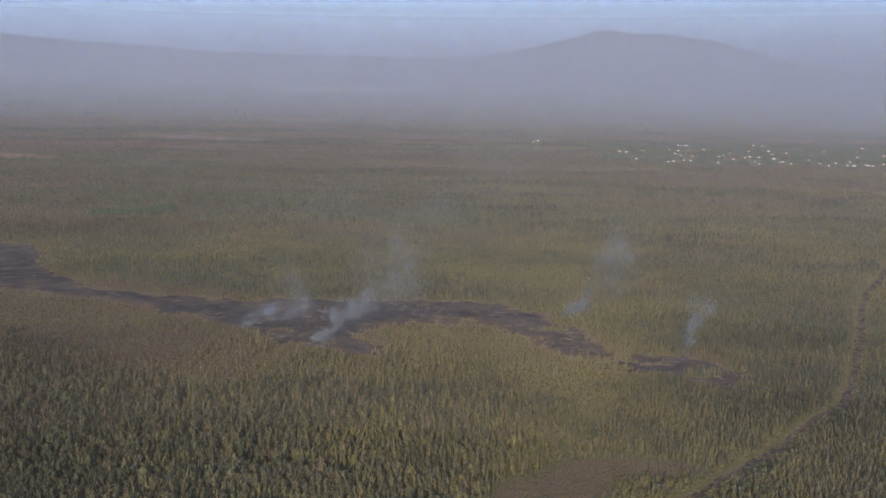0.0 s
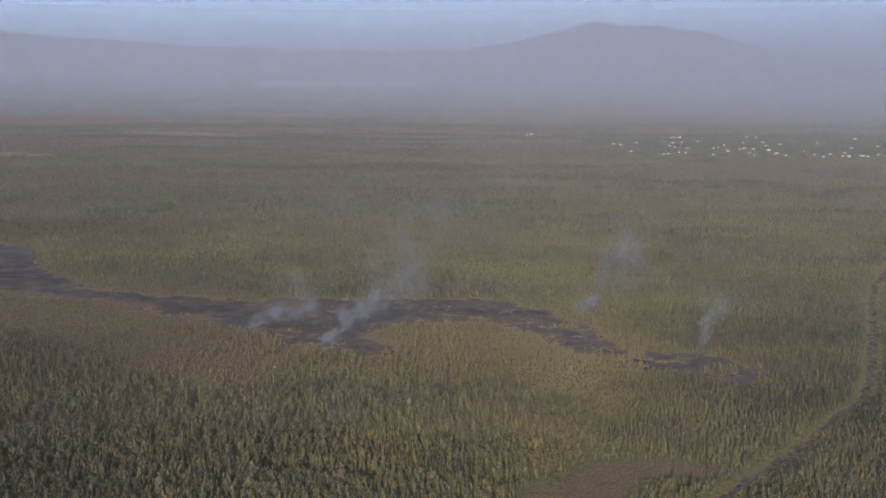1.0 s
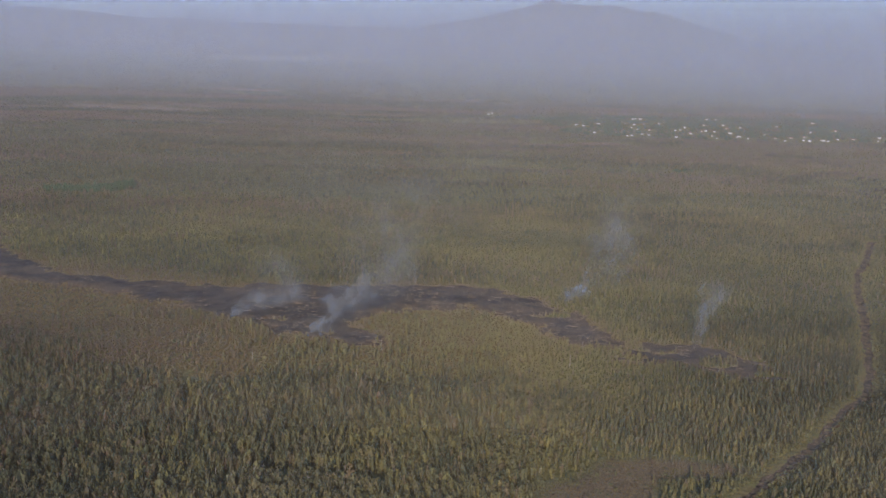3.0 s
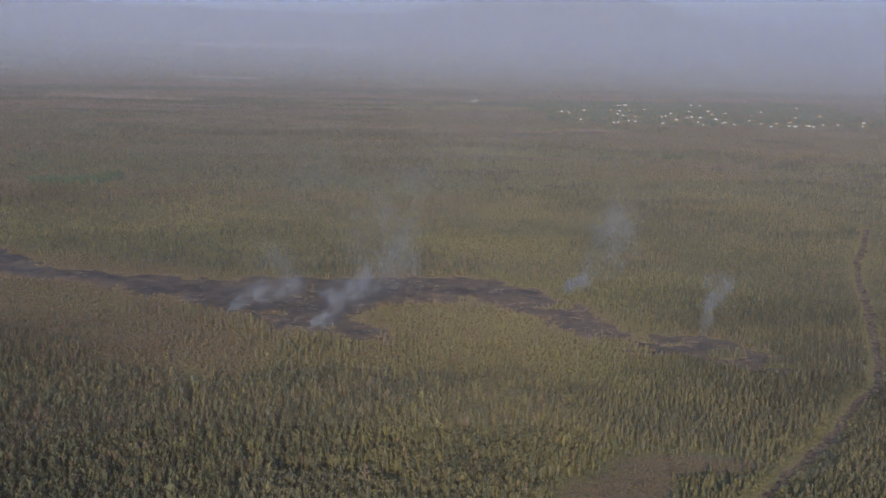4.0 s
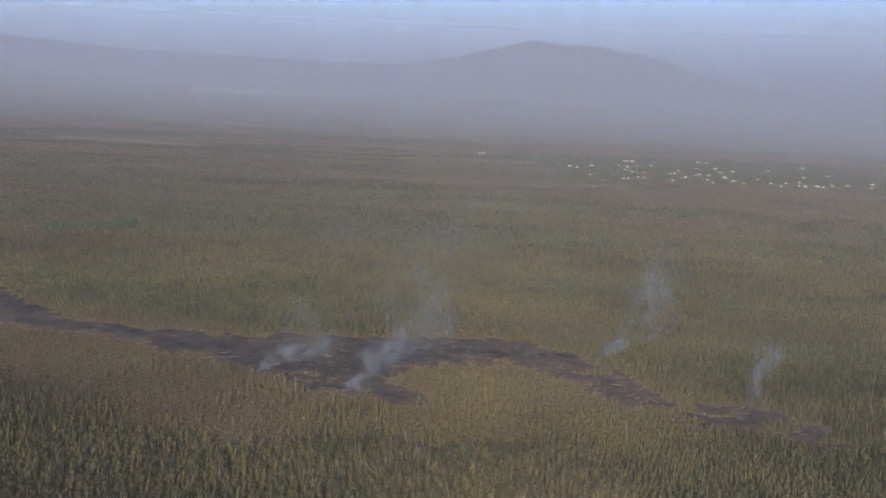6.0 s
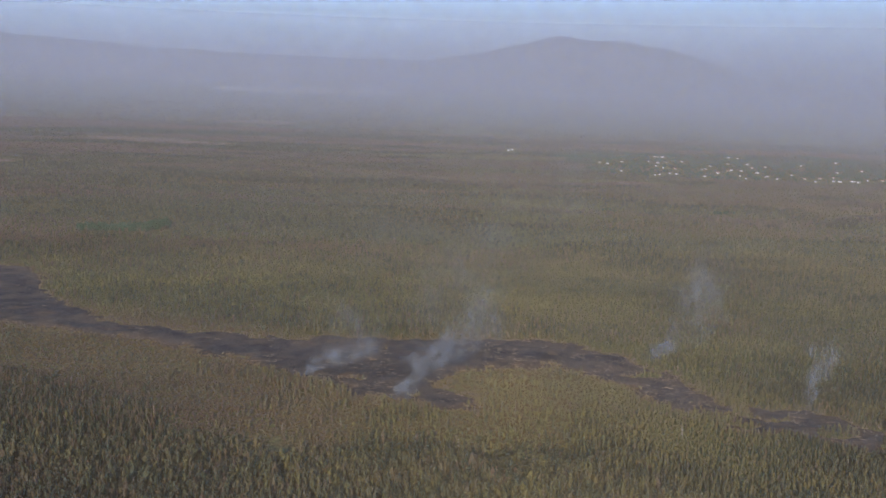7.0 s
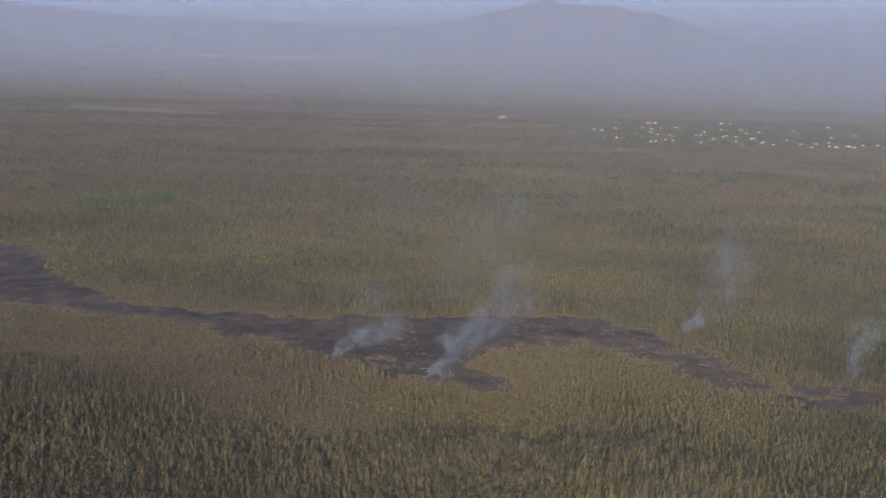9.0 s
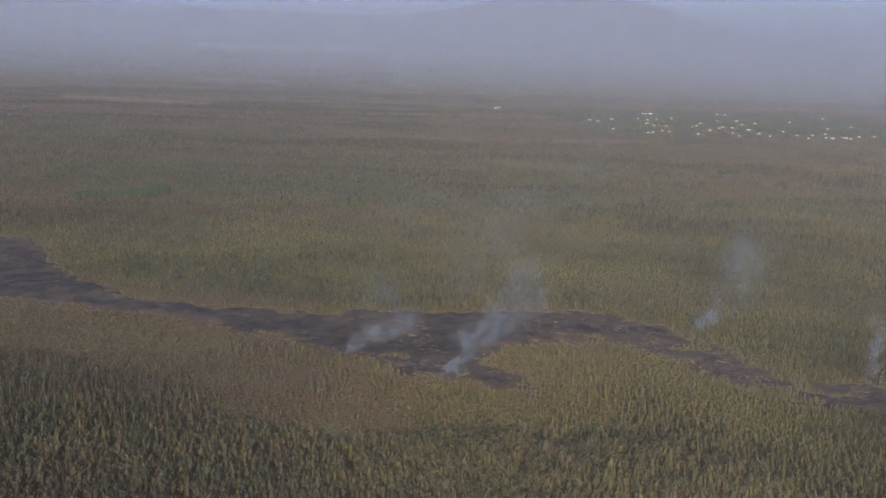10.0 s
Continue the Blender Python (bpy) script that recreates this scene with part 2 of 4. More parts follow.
def build_ground():
    xs, ys = axis(-480, 480, 7, -4900, 4900), axis(420, 1150, 7, -4900, 4880)
    x, y = (a.ravel() for a in np.meshgrid(xs, ys, indexing="ij"))
    z = land(x, y)
    bare = np.clip(clearing(x, y) / 24 + 0.4, 0, 1)
    bare = np.maximum(bare, np.clip((lava(x, y) + 14) / 14, 0, 1) * 0.8)
    bare = np.maximum(bare, np.clip((track(x, y) + 5) / 5, 0, 1) * 0.7)
    beyond = np.clip((y - np.interp(x, [a for a, _, _ in MAIN + END], [b for _, b, _ in MAIN + END]) - 20) / 60, 0, 1) * np.clip((1500 - y) / 300, 0, 1)
    bare = np.maximum(bare, 0.75 * np.clip((lava(x, y) + 125) / 50, 0, 1) * np.clip((90 - x) / 90, 0, 1) * (1 - beyond))
    # fern colour also carries the hotspot glow painted over the scrub patch
    fern = np.maximum(np.clip(glow_scrub(x, y) / 10 + 0.4, 0, 1), np.maximum(0.3 + 0.5 * np.clip((x - 20) / 40, 0, 1), 0.8 * beyond))
    me = mesh_from("ground", np.c_[x, y, z], grid_faces(len(xs), len(ys)), [SOIL], True, np.c_[bare, fern, fern * 0], "cover")
    tagged(new("ground", me), "brown and green forest floor rising gently towards distant mountains", "ground", kind="structure")


def build_lava():
    step = 2.7
    xs, ys = np.arange(-900, 236, step), np.arange(600, 1200, step)
    x, y = (a.ravel() for a in np.meshgrid(xs, ys, indexing="ij"))
    d = lava(x, y)
    swell = np.clip((d + 2) / 6, 0, 1)
    z = land(x, y) - 0.6 + 1.9 * swell * (2 - swell) + 0.8 * vnoise(x, y, 14, 31) * swell + 0.55 * vnoise(x, y, 6, 32) * swell
    f = grid_faces(len(xs), len(ys))
    f = f[(d[f] > -2).any(1)]
    used = np.unique(f)
    index = np.zeros(len(x), np.int64)
    index[used] = np.arange(len(used))
    char = np.clip(1.0 - (d + 2) / 13 + 0.5 * vnoise(x, y, 9, 33) + 0.5 * vnoise(x * 0.5, y, 24, 34) + 0.3 * np.clip((x + 40) / 60, 0, 1), 0, 1)
    me = mesh_from("lava_flow", np.c_[x, y, z][used], index[f], [CRUST], True, np.c_[char, char * 0, char * 0][used], "cover")
    tagged(new("lava_flow", me), "dark grey fresh lava crust winding in a long tongue through the forest", "lava flow", kind="structure")


def build_track():
    pts = np.array(TRACK, float)
    s = np.r_[0, np.cumsum(np.hypot(*np.diff(pts, axis=0).T))]
    t = np.arange(0, s[-1], 1.5)
    x, y = np.interp(t, s, pts[:, 0]), np.interp(t, s, pts[:, 1])
    for _ in range(24):
        x[1:-1], y[1:-1] = (x[:-2] + 2 * x[1:-1] + x[2:]) / 4, (y[:-2] + 2 * y[1:-1] + y[2:]) / 4
    dx, dy = np.gradient(x), np.gradient(y)
    ln = np.hypot(dx, dy)
    nx, ny = dy / ln, -dx / ln
    across = np.linspace(-1, 1, 13)
    half = np.interp(y, [500, 600, 700], [2.8, 3.0, 3.3])
    flank = [half * (1 + 0.35 * vnoise(t, t * 0, 14, k) + 0.45 * vnoise(t, t * 0, 4, k + 1)) for k in (41, 44)]
    reach = np.where(across[None] < 0, flank[0][:, None], flank[1][:, None]) * across[None]
    px, py = x[:, None] + nx[:, None] * reach, y[:, None] + ny[:, None] * reach
    rise = np.interp(across, [-1, -0.75, -0.45, 0.3, 0.55, 0.8, 1], [-0.5, 0.35, 0.1, 0.1, 0.6, 1.0, -0.5])
    heap = (1 + 0.9 * vnoise(px, py, 5, 46)) * np.where(rise > 0.2, 1, 0.6)
    pz = land(px, py) + rise * heap + 0.3 * vnoise(px, py, 2.2, 42) + 0.1
    me = mesh_from("track", np.c_[px.ravel(), py.ravel(), pz.ravel()], grid_faces(len(t), len(across)), [RUBBLE])
    tagged(new("track", me), "narrow bulldozed brown rubble track curving through the trees", "track", kind="structure")


def build_mountains():
    """Two broad shields, far behind everything."""
    az = np.radians(np.linspace(-75, 75, 301))
    deg = np.degrees(az)
    left = 0.9 + 1.3 / (1 + np.exp((deg + 17) / 5.5)) + 1.3 / (1 + np.exp((deg + 36) / 7))
    left = left + 0.9 - 1.3 / (1 + np.exp((21 - deg) / 3.0))
    peak = 1.15 * np.exp(-np.abs((deg - 11.4) / 5.8) ** 3.0) + 0.55 / (1 + ((deg - 14) / 11) ** 2)
    peak = peak + 0.14 * np.exp(-((deg - 9.9) / 0.8) ** 2) + 0.11 * np.exp(-((deg - 13.5) / 0.6) ** 2)
    crest = left * 1.0 + peak
    rough = 0.05 * vnoise(deg, deg * 0, 2.3, 51) + 0.03 * vnoise(deg, deg * 0, 0.9, 52)
    crest = crest + rough * (1 + peak)
    rows = []
    for k, up in ((4430, -0.05), (4500, 0.12), (4560, 0.38), (4620, 0.72), (4680, 1.0), (4710, 0.93)):
        x, y = -77 + k * np.sin(az), 62 + k * np.cos(az)
        base = land(x, y)
        top = 188 + k * np.tan(np.radians(crest))
        z = base + (top - base) * up + (6 * vnoise(x, y, 160, 53) if 0 < up < 1 else 0)
        rows.append(np.c_[x, y, z])
    v = np.concatenate(rows)
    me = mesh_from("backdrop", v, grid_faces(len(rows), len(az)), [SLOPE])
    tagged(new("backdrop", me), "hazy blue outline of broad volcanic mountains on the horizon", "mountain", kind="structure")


def build_haze():
    """Volcanic haze painted as thin tinted sheets, one behind another, densest near the ground."""
    radii = np.r_[300, 480, 640, 820, 1020, 1240, 1500, 1800, 2120, np.arange(2450, 4420, 175)]
    gaps = np.diff(np.r_[40, radii])
    az = np.radians(np.linspace(-80, 80, 81))
    up = np.r_[-30, 30, np.arange(80, 1300, 60)]
    for r, gap in zip(radii, gaps):
        a, h = (q.ravel() for q in np.meshgrid(az, up, indexing="ij"))
        x, y = -77 + r * np.sin(a), 62 + r * np.cos(a)
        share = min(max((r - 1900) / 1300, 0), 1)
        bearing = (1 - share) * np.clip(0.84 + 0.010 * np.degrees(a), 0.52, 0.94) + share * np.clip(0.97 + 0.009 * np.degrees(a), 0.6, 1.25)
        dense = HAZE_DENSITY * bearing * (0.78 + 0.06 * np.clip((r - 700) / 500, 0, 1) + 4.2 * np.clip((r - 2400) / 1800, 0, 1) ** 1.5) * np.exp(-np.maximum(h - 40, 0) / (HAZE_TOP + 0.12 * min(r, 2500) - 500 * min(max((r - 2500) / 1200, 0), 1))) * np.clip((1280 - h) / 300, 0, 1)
        # blue of distance put into the sheet colour: warm near, bluer far
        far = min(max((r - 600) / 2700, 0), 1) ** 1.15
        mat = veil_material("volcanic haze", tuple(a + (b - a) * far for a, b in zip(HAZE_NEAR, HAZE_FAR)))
        v = np.c_[x, y, -20 + 0.037 * y + h]
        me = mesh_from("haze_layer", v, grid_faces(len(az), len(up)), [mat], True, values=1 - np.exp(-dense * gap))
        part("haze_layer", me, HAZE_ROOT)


def build_high_haze():
    """Pale haze painted as tinted sheets before, on and behind the mountains, thinning upwards."""
    az = np.radians(np.linspace(-80, 80, 121))
    up = np.r_[-200, np.arange(0, 1500, 50)]
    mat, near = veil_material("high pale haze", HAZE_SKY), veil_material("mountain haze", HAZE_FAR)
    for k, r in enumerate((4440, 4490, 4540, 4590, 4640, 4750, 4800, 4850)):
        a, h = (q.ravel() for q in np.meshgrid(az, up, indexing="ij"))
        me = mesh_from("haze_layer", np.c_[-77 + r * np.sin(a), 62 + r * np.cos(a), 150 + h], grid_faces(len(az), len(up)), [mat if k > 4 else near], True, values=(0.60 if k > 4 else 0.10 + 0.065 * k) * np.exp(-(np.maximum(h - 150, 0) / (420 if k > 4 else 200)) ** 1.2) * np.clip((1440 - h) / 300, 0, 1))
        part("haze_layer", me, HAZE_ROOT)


build_ground()
build_lava()
build_track()
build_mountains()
HAZE_DENSITY, HAZE_TOP = 3.3e-4, 420.0
# sheet colours standing in for hazy air: near, far, behind the mountains
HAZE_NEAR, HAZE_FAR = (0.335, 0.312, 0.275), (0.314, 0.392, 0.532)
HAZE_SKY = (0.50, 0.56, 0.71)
HAZE_ROOT = tagged(new("haze"), "pale blue-grey volcanic haze thickening towards the mountains", "haze", kind="structure")
build_haze()
build_high_haze()


# ---------------------------------------------------------------- trees
OCTA_V = np.array([(1, 0, 0), (0, 1, 0), (-1, 0, 0), (0, -1, 0), (0, 0, 1), (0, 0, -1)], float)
OCTA_F = np.array([(0, 1, 4), (1, 2, 4), (2, 3, 4), (3, 0, 4), (1, 0, 5), (2, 1, 5), (3, 2, 5), (0, 3, 5)])
TRI_V = np.array([(1, 0, 0), (-0.5, 0.87, 0), (-0.5, -0.87, 0), (0, 0, 1), (0, 0, -1)], float)
TRI_F = np.array([(0, 1, 3), (1, 2, 3), (2, 0, 3), (1, 0, 4), (2, 1, 4), (0, 2, 4)])
rng = np.random.default_rng(7)


def clumps(centre, wide, tall, tone, lean=False):
    """Many small uneven leaf clumps: places and sizes in arrays, one tone each. lean: with six faces in place of eight."""
    n = len(centre)
    shape, faces = (TRI_V, TRI_F) if lean else (OCTA_V, OCTA_F)
    k = len(shape)
    v = np.repeat(shape[None], n, 0) * rng.uniform(0.65, 1.3, (n, k, 1)) + rng.uniform(-0.2, 0.2, (n, k, 3))
    a = rng.uniform(0, 2 * np.pi, n)
    c, s = np.cos(a)[:, None], np.sin(a)[:, None]
    x, y = v[..., 0] * c - v[..., 1] * s, v[..., 0] * s + v[..., 1] * c
    v = np.stack((x * wide[:, None], y * wide[:, None], v[..., 2] * tall[:, None]), -1) + centre[:, None]
    f = faces[None] + k * np.arange(n)[:, None, None]
    return v.reshape(-1, 3), f.reshape(-1, 3), np.repeat(tone, k, 0)


UPPER_LANE = [(234, 2613), (247, 2643), (408, 2386), (419, 2360), (413, 2208), (467, 2425), (539, 2465), (586, 2586), (593, 2586), (606, 2591), (552, 2434), (528, 2358),
              (531, 2317), (555, 2307), (470, 2156), (482, 2166), (511, 2196), (522, 2185), (579, 2454), (620, 2473), (614, 2311), (630, 2331), (659, 2391), (571, 2154),
              (624, 2234)]
LOWER_LANE = [(722, 2456), (667, 2295), (684, 2320), (701, 2309), (661, 2203), (655, 2152), (771, 2466), (755, 2390), (723, 2273), (710, 2192), (720, 2207), (798, 2424),
              (723, 2161), (792, 2257), (788, 2180), (906, 2483), (789, 2130), (827, 2195), (835, 2149), (844, 2139), (1042, 2598), (928, 2336), (869, 2225), (878, 2164),
              (879, 2153), (785, 2633), (807, 2633), (1016, 2405), (884, 2143), (925, 2188), (966, 2206), (1008, 2180), (1045, 2250), (55, 3470)]
HOUSES = UPPER_LANE + LOWER_LANE
FIELDS = [[(-720, 2550, 40), (-600, 2535, 75), (-440, 2500, 45)], [(-640, 4330, 90), (-340, 4420, 130), (-20, 4440, 80)],
          [(-1000, 2040, 40), (-760, 2000, 50)], [(260, 1960, 40), (430, 1990, 30)], [(-520, 3240, 40), (-330, 3270, 60)], [(120, 3050, 40), (330, 3080, 50)]]
COPSE = [(-425, 1290, 4), (-388, 1296, 9), (-362, 1302, 12), (-350, 1330, 13), (-346, 1346, 9)]


def field(x, y):
    return np.max([chain(x, y, f) for f in FIELDS], 0) + 12 * vnoise(x, y, 40, 25)


def stand(x, y):
    """Height, greenness, dryness and presence of the trees at places."""
    d, cl, me, gr, tr = lava(x, y), clearing(x, y), glow_scrub(x, y), grove(x, y), track(x, y)
    big = fbm(x * 0.6, y, 170, 61)
    fine = vnoise(x, y, 30, 64)
    h = 6.6 + 1.4 * big + 0.8 * fine + 1.1 * vnoise(x, y, 9, 65)
    dry = 0.24 + 0.5 * fbm(x * 0.5, y, 240, 67) + 0.18 * vnoise(x, y, 18, 68)
    side = np.clip((-0.04 - x / y) / 0.3, 0, 1)
    mauve = np.clip(chain(x, y, [(-720, 1360, 80), (-560, 1285, 62), (-450, 1235, 38)]) / 40 + 0.5 + 0.4 * vnoise(x, y, 30, 86), 0, 1)
    pale = 0.44 - 0.32 * side - 0.3 * np.clip((y - 1300) / 800, 0, 1)
    tone = 0.44 - 0.24 * side + 0.42 * fbm(x * 0.6, y, 260, 69) + 0.16 * vnoise(x, y, 45, 70) + 0.12 * vnoise(x, y, 15, 78)
    front = np.clip((640 + 0.05 * x - y) / 60, 0, 1) * np.clip((60 - x) / 30, 0, 1)
    h, tone, dry = h + 0.5 * front, tone - 0.02 * front, dry + 0.04 * front
    beyond = np.clip((y - np.interp(x, [a for a, _, _ in MAIN + END], [b for _, b, _ in MAIN + END]) - 20) / 60, 0, 1)
    west = np.clip((-90 - x) / 80, 0, 1)
    scrub = np.clip((d + 105 + 40 * west + 14 * fine) / 45, 0, 1) * np.clip((170 - x) / 60, 0, 1) * (1 - beyond)
    h = h - 1.8 * scrub - 0.8 * scrub * west
    dry = dry + 0.12 * scrub + 0.36 * scrub * west
    tone = tone + 0.30 * scrub
    lawn = beyond * np.exp(-((y - 1040) / 210) ** 2) * np.clip((300 - x) / 200, 0, 1)
    h, tone, dry = h - 1.6 * lawn, tone + (0.18 + 0.24 * np.clip((x + 150) / 150, 0, 1)) * lawn, dry - 0.24 * lawn
    h = h - 2.0 * np.clip((d + 13) / 11, 0, 1)
    dry = dry + 0.5 * np.clip((d + 13) / 11, 0, 1) + 0.9 * mauve
    pale = pale + 0.3 * np.clip((d + 13) / 11, 0, 1) + 0.12 * scrub * west
    upper = y > np.interp(x, [a for a, _ in TRACK], [b for _, b in TRACK])
    verge = np.where(upper, np.clip((tr + np.interp(y, [560, 640], [8, 5])) / 5, 0, 1), 0.6 * np.clip((tr + 10) / 7, 0, 1))
    h, tone, dry = h - 4.2 * verge, tone + 0.25 * verge, dry - 0.1 * verge
    east = np.clip((x - 35) / 45, 0, 1) * np.clip((1000 - y) / 200, 0, 1)
    h = h - 1.5 * np.clip((x - 10) / 50, 0, 1) * (1 - np.clip((y - 1100) / 200, 0, 1))
    tone, dry = tone + (-0.02 + 0.30 * np.clip((y - 650) / 60, 0, 1)) * east, dry - 0.08 * east + 0.28 * side * np.clip((900 - y) / 200, 0, 1) * (0.35 + 0.65 * np.clip((y - 630) / 60, 0, 1))
    pale = pale - 0.1 * side
    grov = np.clip(gr / 8, 0, 1)
    h, dry = h + 3.2 * grov, dry + 0.25 * grov
    bank = np.clip(chain(x, y, BANK) / 10 + 0.4 + 0.5 * vnoise(x, y, 14, 29), 0, 1)
    scrub = scrub * (1 - 0.75 * bank)
    h = h + 1.8 * bank
    hollow = chain(x, y, HOLLOW)
    h = h + 2.6 * np.clip(1 - np.abs(hollow + 4) / 5, 0, 1)
    # sun's hotspot put into the colour: lower, paler yellow-green growth here
    glow_open = 0.4 * np.clip((me + 5) / 12, 0, 1)
    h, tone = h - 2.0 * glow_open, tone + 0.34 * glow_open
    dry = dry + 0.50 * np.clip((y - 1300) / 650, 0, 1) + np.clip((y - 1250) / 300, 0, 1) * (0.9 * fbm(x * 0.16, y, 150, 75) + 0.45 * vnoise(x * 0.3, y, 36, 90))
    tone = tone + np.clip((y - 1250) / 700, 0, 1) * (0.7 * fbm(x * 0.14, y, 120, 80) - 0.3 - 0.25 * np.clip((150 - x) / 300, 0, 1))
    tone, dry = tone + beyond * (0.2 * vnoise(x * 0.7, y, 28, 83) + 0.35 * fbm(x * 0.35, y, 75, 98)), dry + beyond * (0.25 * vnoise(x * 0.6, y, 34, 84) + 0.4 * fbm(x * 0.3, y, 110, 99))
    wood = np.clip(chain(x, y, COPSE) / 10 + 0.5, 0, 1)
    copse = wood
    far_off, streak = np.clip((y - 1400) / 400, 0, 1), fbm(x * 0.08, y, 60, 91)
    dry, tone = dry + 0.40 * far_off * streak, tone - 0.1 * far_off + 0.34 * far_off * vnoise(x * 0.12, y, 34, 94)
    pale = pale + far_off * (0.35 * vnoise(x * 0.1, y, 45, 92) - 0.12)
    h = h + 2.2 * far_off * np.clip(-streak, 0, 1)
    h = h * (1 - 0.32 * np.clip((y - 1200) / 150, 0, 1) * np.clip((2300 - y) / 200, 0, 1))
    line = chain(x, y, [(-480, 1900, 22), (-338, 1815, 20), (-241, 1808, 24), (-117, 1848, 28), (-60, 1850, 18)])
    wood = np.maximum(wood, np.clip(line / 8 + 0.8 + 0.7 * vnoise(x * 0.4, y, 12, 87), 0, 1))
    wood = np.maximum(wood, np.clip((fbm(x * 0.4, y, 95, 73) - 0.30) * 4, 0, 0.85) * np.clip((y - 1150) / 200, 0, 1) * np.clip((x + 250) / 120 + np.clip((y - 1600) / 200, 0, 1), 0, 1))
    belt = np.clip((fbm(x * 0.3, y, 80, 96) - 0.22) * 4, 0, 0.8) * np.clip((y - 1300) / 250, 0, 1) * np.clip(0.55 + 0.6 * fbm(x, y, 500, 97), 0.1, 1)
    wood = np.maximum(wood, belt)
    rows = np.max([chain(x, y, c) for c in ([(382, 1540, 12), (414, 1501, 14), (454, 1478, 16)], [(526, 1575, 12), (573, 1550, 14), (688, 1623, 18)],
                                            [(662, 1837, 20), (712, 1816, 18), (722, 1705, 18)], [(470, 1660, 8), (500, 1670, 10)])], 0)
    rows = np.clip(rows / 8 + 0.7 + 0.9 * vnoise(x * 0.5, y, 11, 79), 0, 1)
    wood = np.maximum(wood, rows)
    h, tone, dry = h + (3.0 - 2.4 * np.clip((y - 1900) / 400, 0, 1)) * wood, tone - 0.40 * wood, dry - 0.4 * wood
    inside = (cl > 1) & (cl < 40)
    keep = (d < -2.0) & (~inside | (rng.random(len(x)) < 0.5)) & (tr < np.where(upper, -2.2, 0.6 + 0.8 * vnoise(x, y, 6, 85)))
    west_far = np.clip((-120 - x) / 150, 0, 1) * np.clip((y - 1050) / 150, 0, 1)
    flank = np.clip((-110 - x) / 120, 0, 1) * np.clip((y - 640) / 80, 0, 1) * np.clip((1150 - y) / 100, 0, 1)
    tone, pale = tone - 0.16 * flank, pale - 0.22 * flank
    tone, pale = tone - 0.28 * west_far, pale - 0.3 * west_far
    dry, pale = np.maximum(dry, 0.95 * mauve), pale + mauve * (0.10 - pale)
    tone, dry = np.where(copse > 0.5, 0.22, tone), np.where(copse > 0.5, 0.0, dry)
    edge = np.clip((cl + 17) / 16, 0, 1)
    keep &= rng.random(len(x)) > 0.6 * edge
    h, dry, pale, tone = np.where(inside, rng.uniform(0.6, 1.5, len(x)), h), np.where(inside, 0.75 * (vnoise(x, y, 12, 27) > -0.15), dry), np.where(inside, 0.15, pale), np.where(inside, 0.5, tone)
    bare = field(x, y) > 2
    keep &= ~bare | (rng.random(len(x)) < 0.4)
    h, dry, pale = np.where(bare, 0.35 * h, h), np.where(bare, 0.75, dry), np.where(bare, 0.6, pale)
    if y.max() > 2000:
        for a, b in HOUSES:
            keep &= ~((np.abs(x - a) < 15) & (y > b - 30) & (y < b + 8))
            h = np.where((np.abs(x - a - (y - b) * a / b) < 16) & (y > b - 95) & (y <= b), np.minimum(h, 3.2), h)
    keep &= rng.random(len(x)) > 0.15 * glow_open
    gaps = vnoise(x, y, 11, 74) * 0.6 + vnoise(x, y, 37, 72) * 0.5
    keep &= (gaps < 0.86) & (hollow < 0)
    h = h * (1 + rng.uniform(-0.36, 0.26, len(x)) * (1 - 0.5 * east)) * (1 - 0.45 * edge) * np.where(rng.random(len(x)) < 0.07, 1.3, 1.0)
    plain = beyond * (0.34 + 0.30 * np.clip((180 - x) / 200, 0, 1)) * (1 - 0.6 * wood) * (1 - 0.35 * west_far)
    low = np.maximum(np.maximum(0.80 * scrub + 0.16 * scrub * west, plain), np.maximum(np.maximum(0.8 * glow_open, 0.85 * verge), (0.30 + 0.14 * np.clip((y - 660) / 60, 0, 1)) * east)) + 0.3 * vnoise(x, y, 16, 77) + 0.3 * vnoise(x, y, 7, 95)
    bush = rng.random(len(x)) < np.clip(low, 0.16, 0.93)
    h = np.where(~upper & (tr > -6), np.minimum(h, rng.uniform(1.6, 3.4, len(x))), h)
    tall_bush = 1 + 1.3 * east * (1 - verge) * (1 - glow_open)
    h = np.where(bush & (y < 2100), tall_bush * rng.uniform(0.8, 2.0, len(x)) * np.where(y > 1250, 0.95, 1.0), h)
    tone, dry = np.where(bush, tone + 0.16, tone - 0.10 - 0.12 * beyond * np.clip((60 - x) / 80, 0, 1)), np.where(bush, dry + 0.06 + 0.11 * scrub, dry)
    spot = np.clip((vnoise(x, y, 12, 76) - 0.62) * 4, 0, 1) * (y < 1500)
    tone, dry = tone - 0.3 * spot, dry - 0.35 * spot
    return np.maximum(h, 0.8), np.clip(tone, 0, 1), np.clip(dry, 0, 1), pale, keep


def scatter(y0, y1, step, spread):
    """Jittered places in a band ahead of the walk, wide enough for every view."""
    ys = np.arange(y0, y1, step)
    out = []
    for v in ys:
        lo, hi = -25 - max(0.43 * v, 154 + 0.31 * (v - 124)), 20 + max(0.435 * v, 0.56 * (v - 124) - 154, 0.555 * (v - 60) - 70)
        u = np.arange(lo, hi, step)
        out.append(np.c_[u + rng.uniform(-spread, spread, len(u)) * step, v + rng.uniform(-spread, spread, len(u)) * step])
    p = np.concatenate(out)
    h, tone, dry, pale, keep = stand(p[:, 0], p[:, 1])
    return np.c_[p, h, tone, dry, pale][keep]


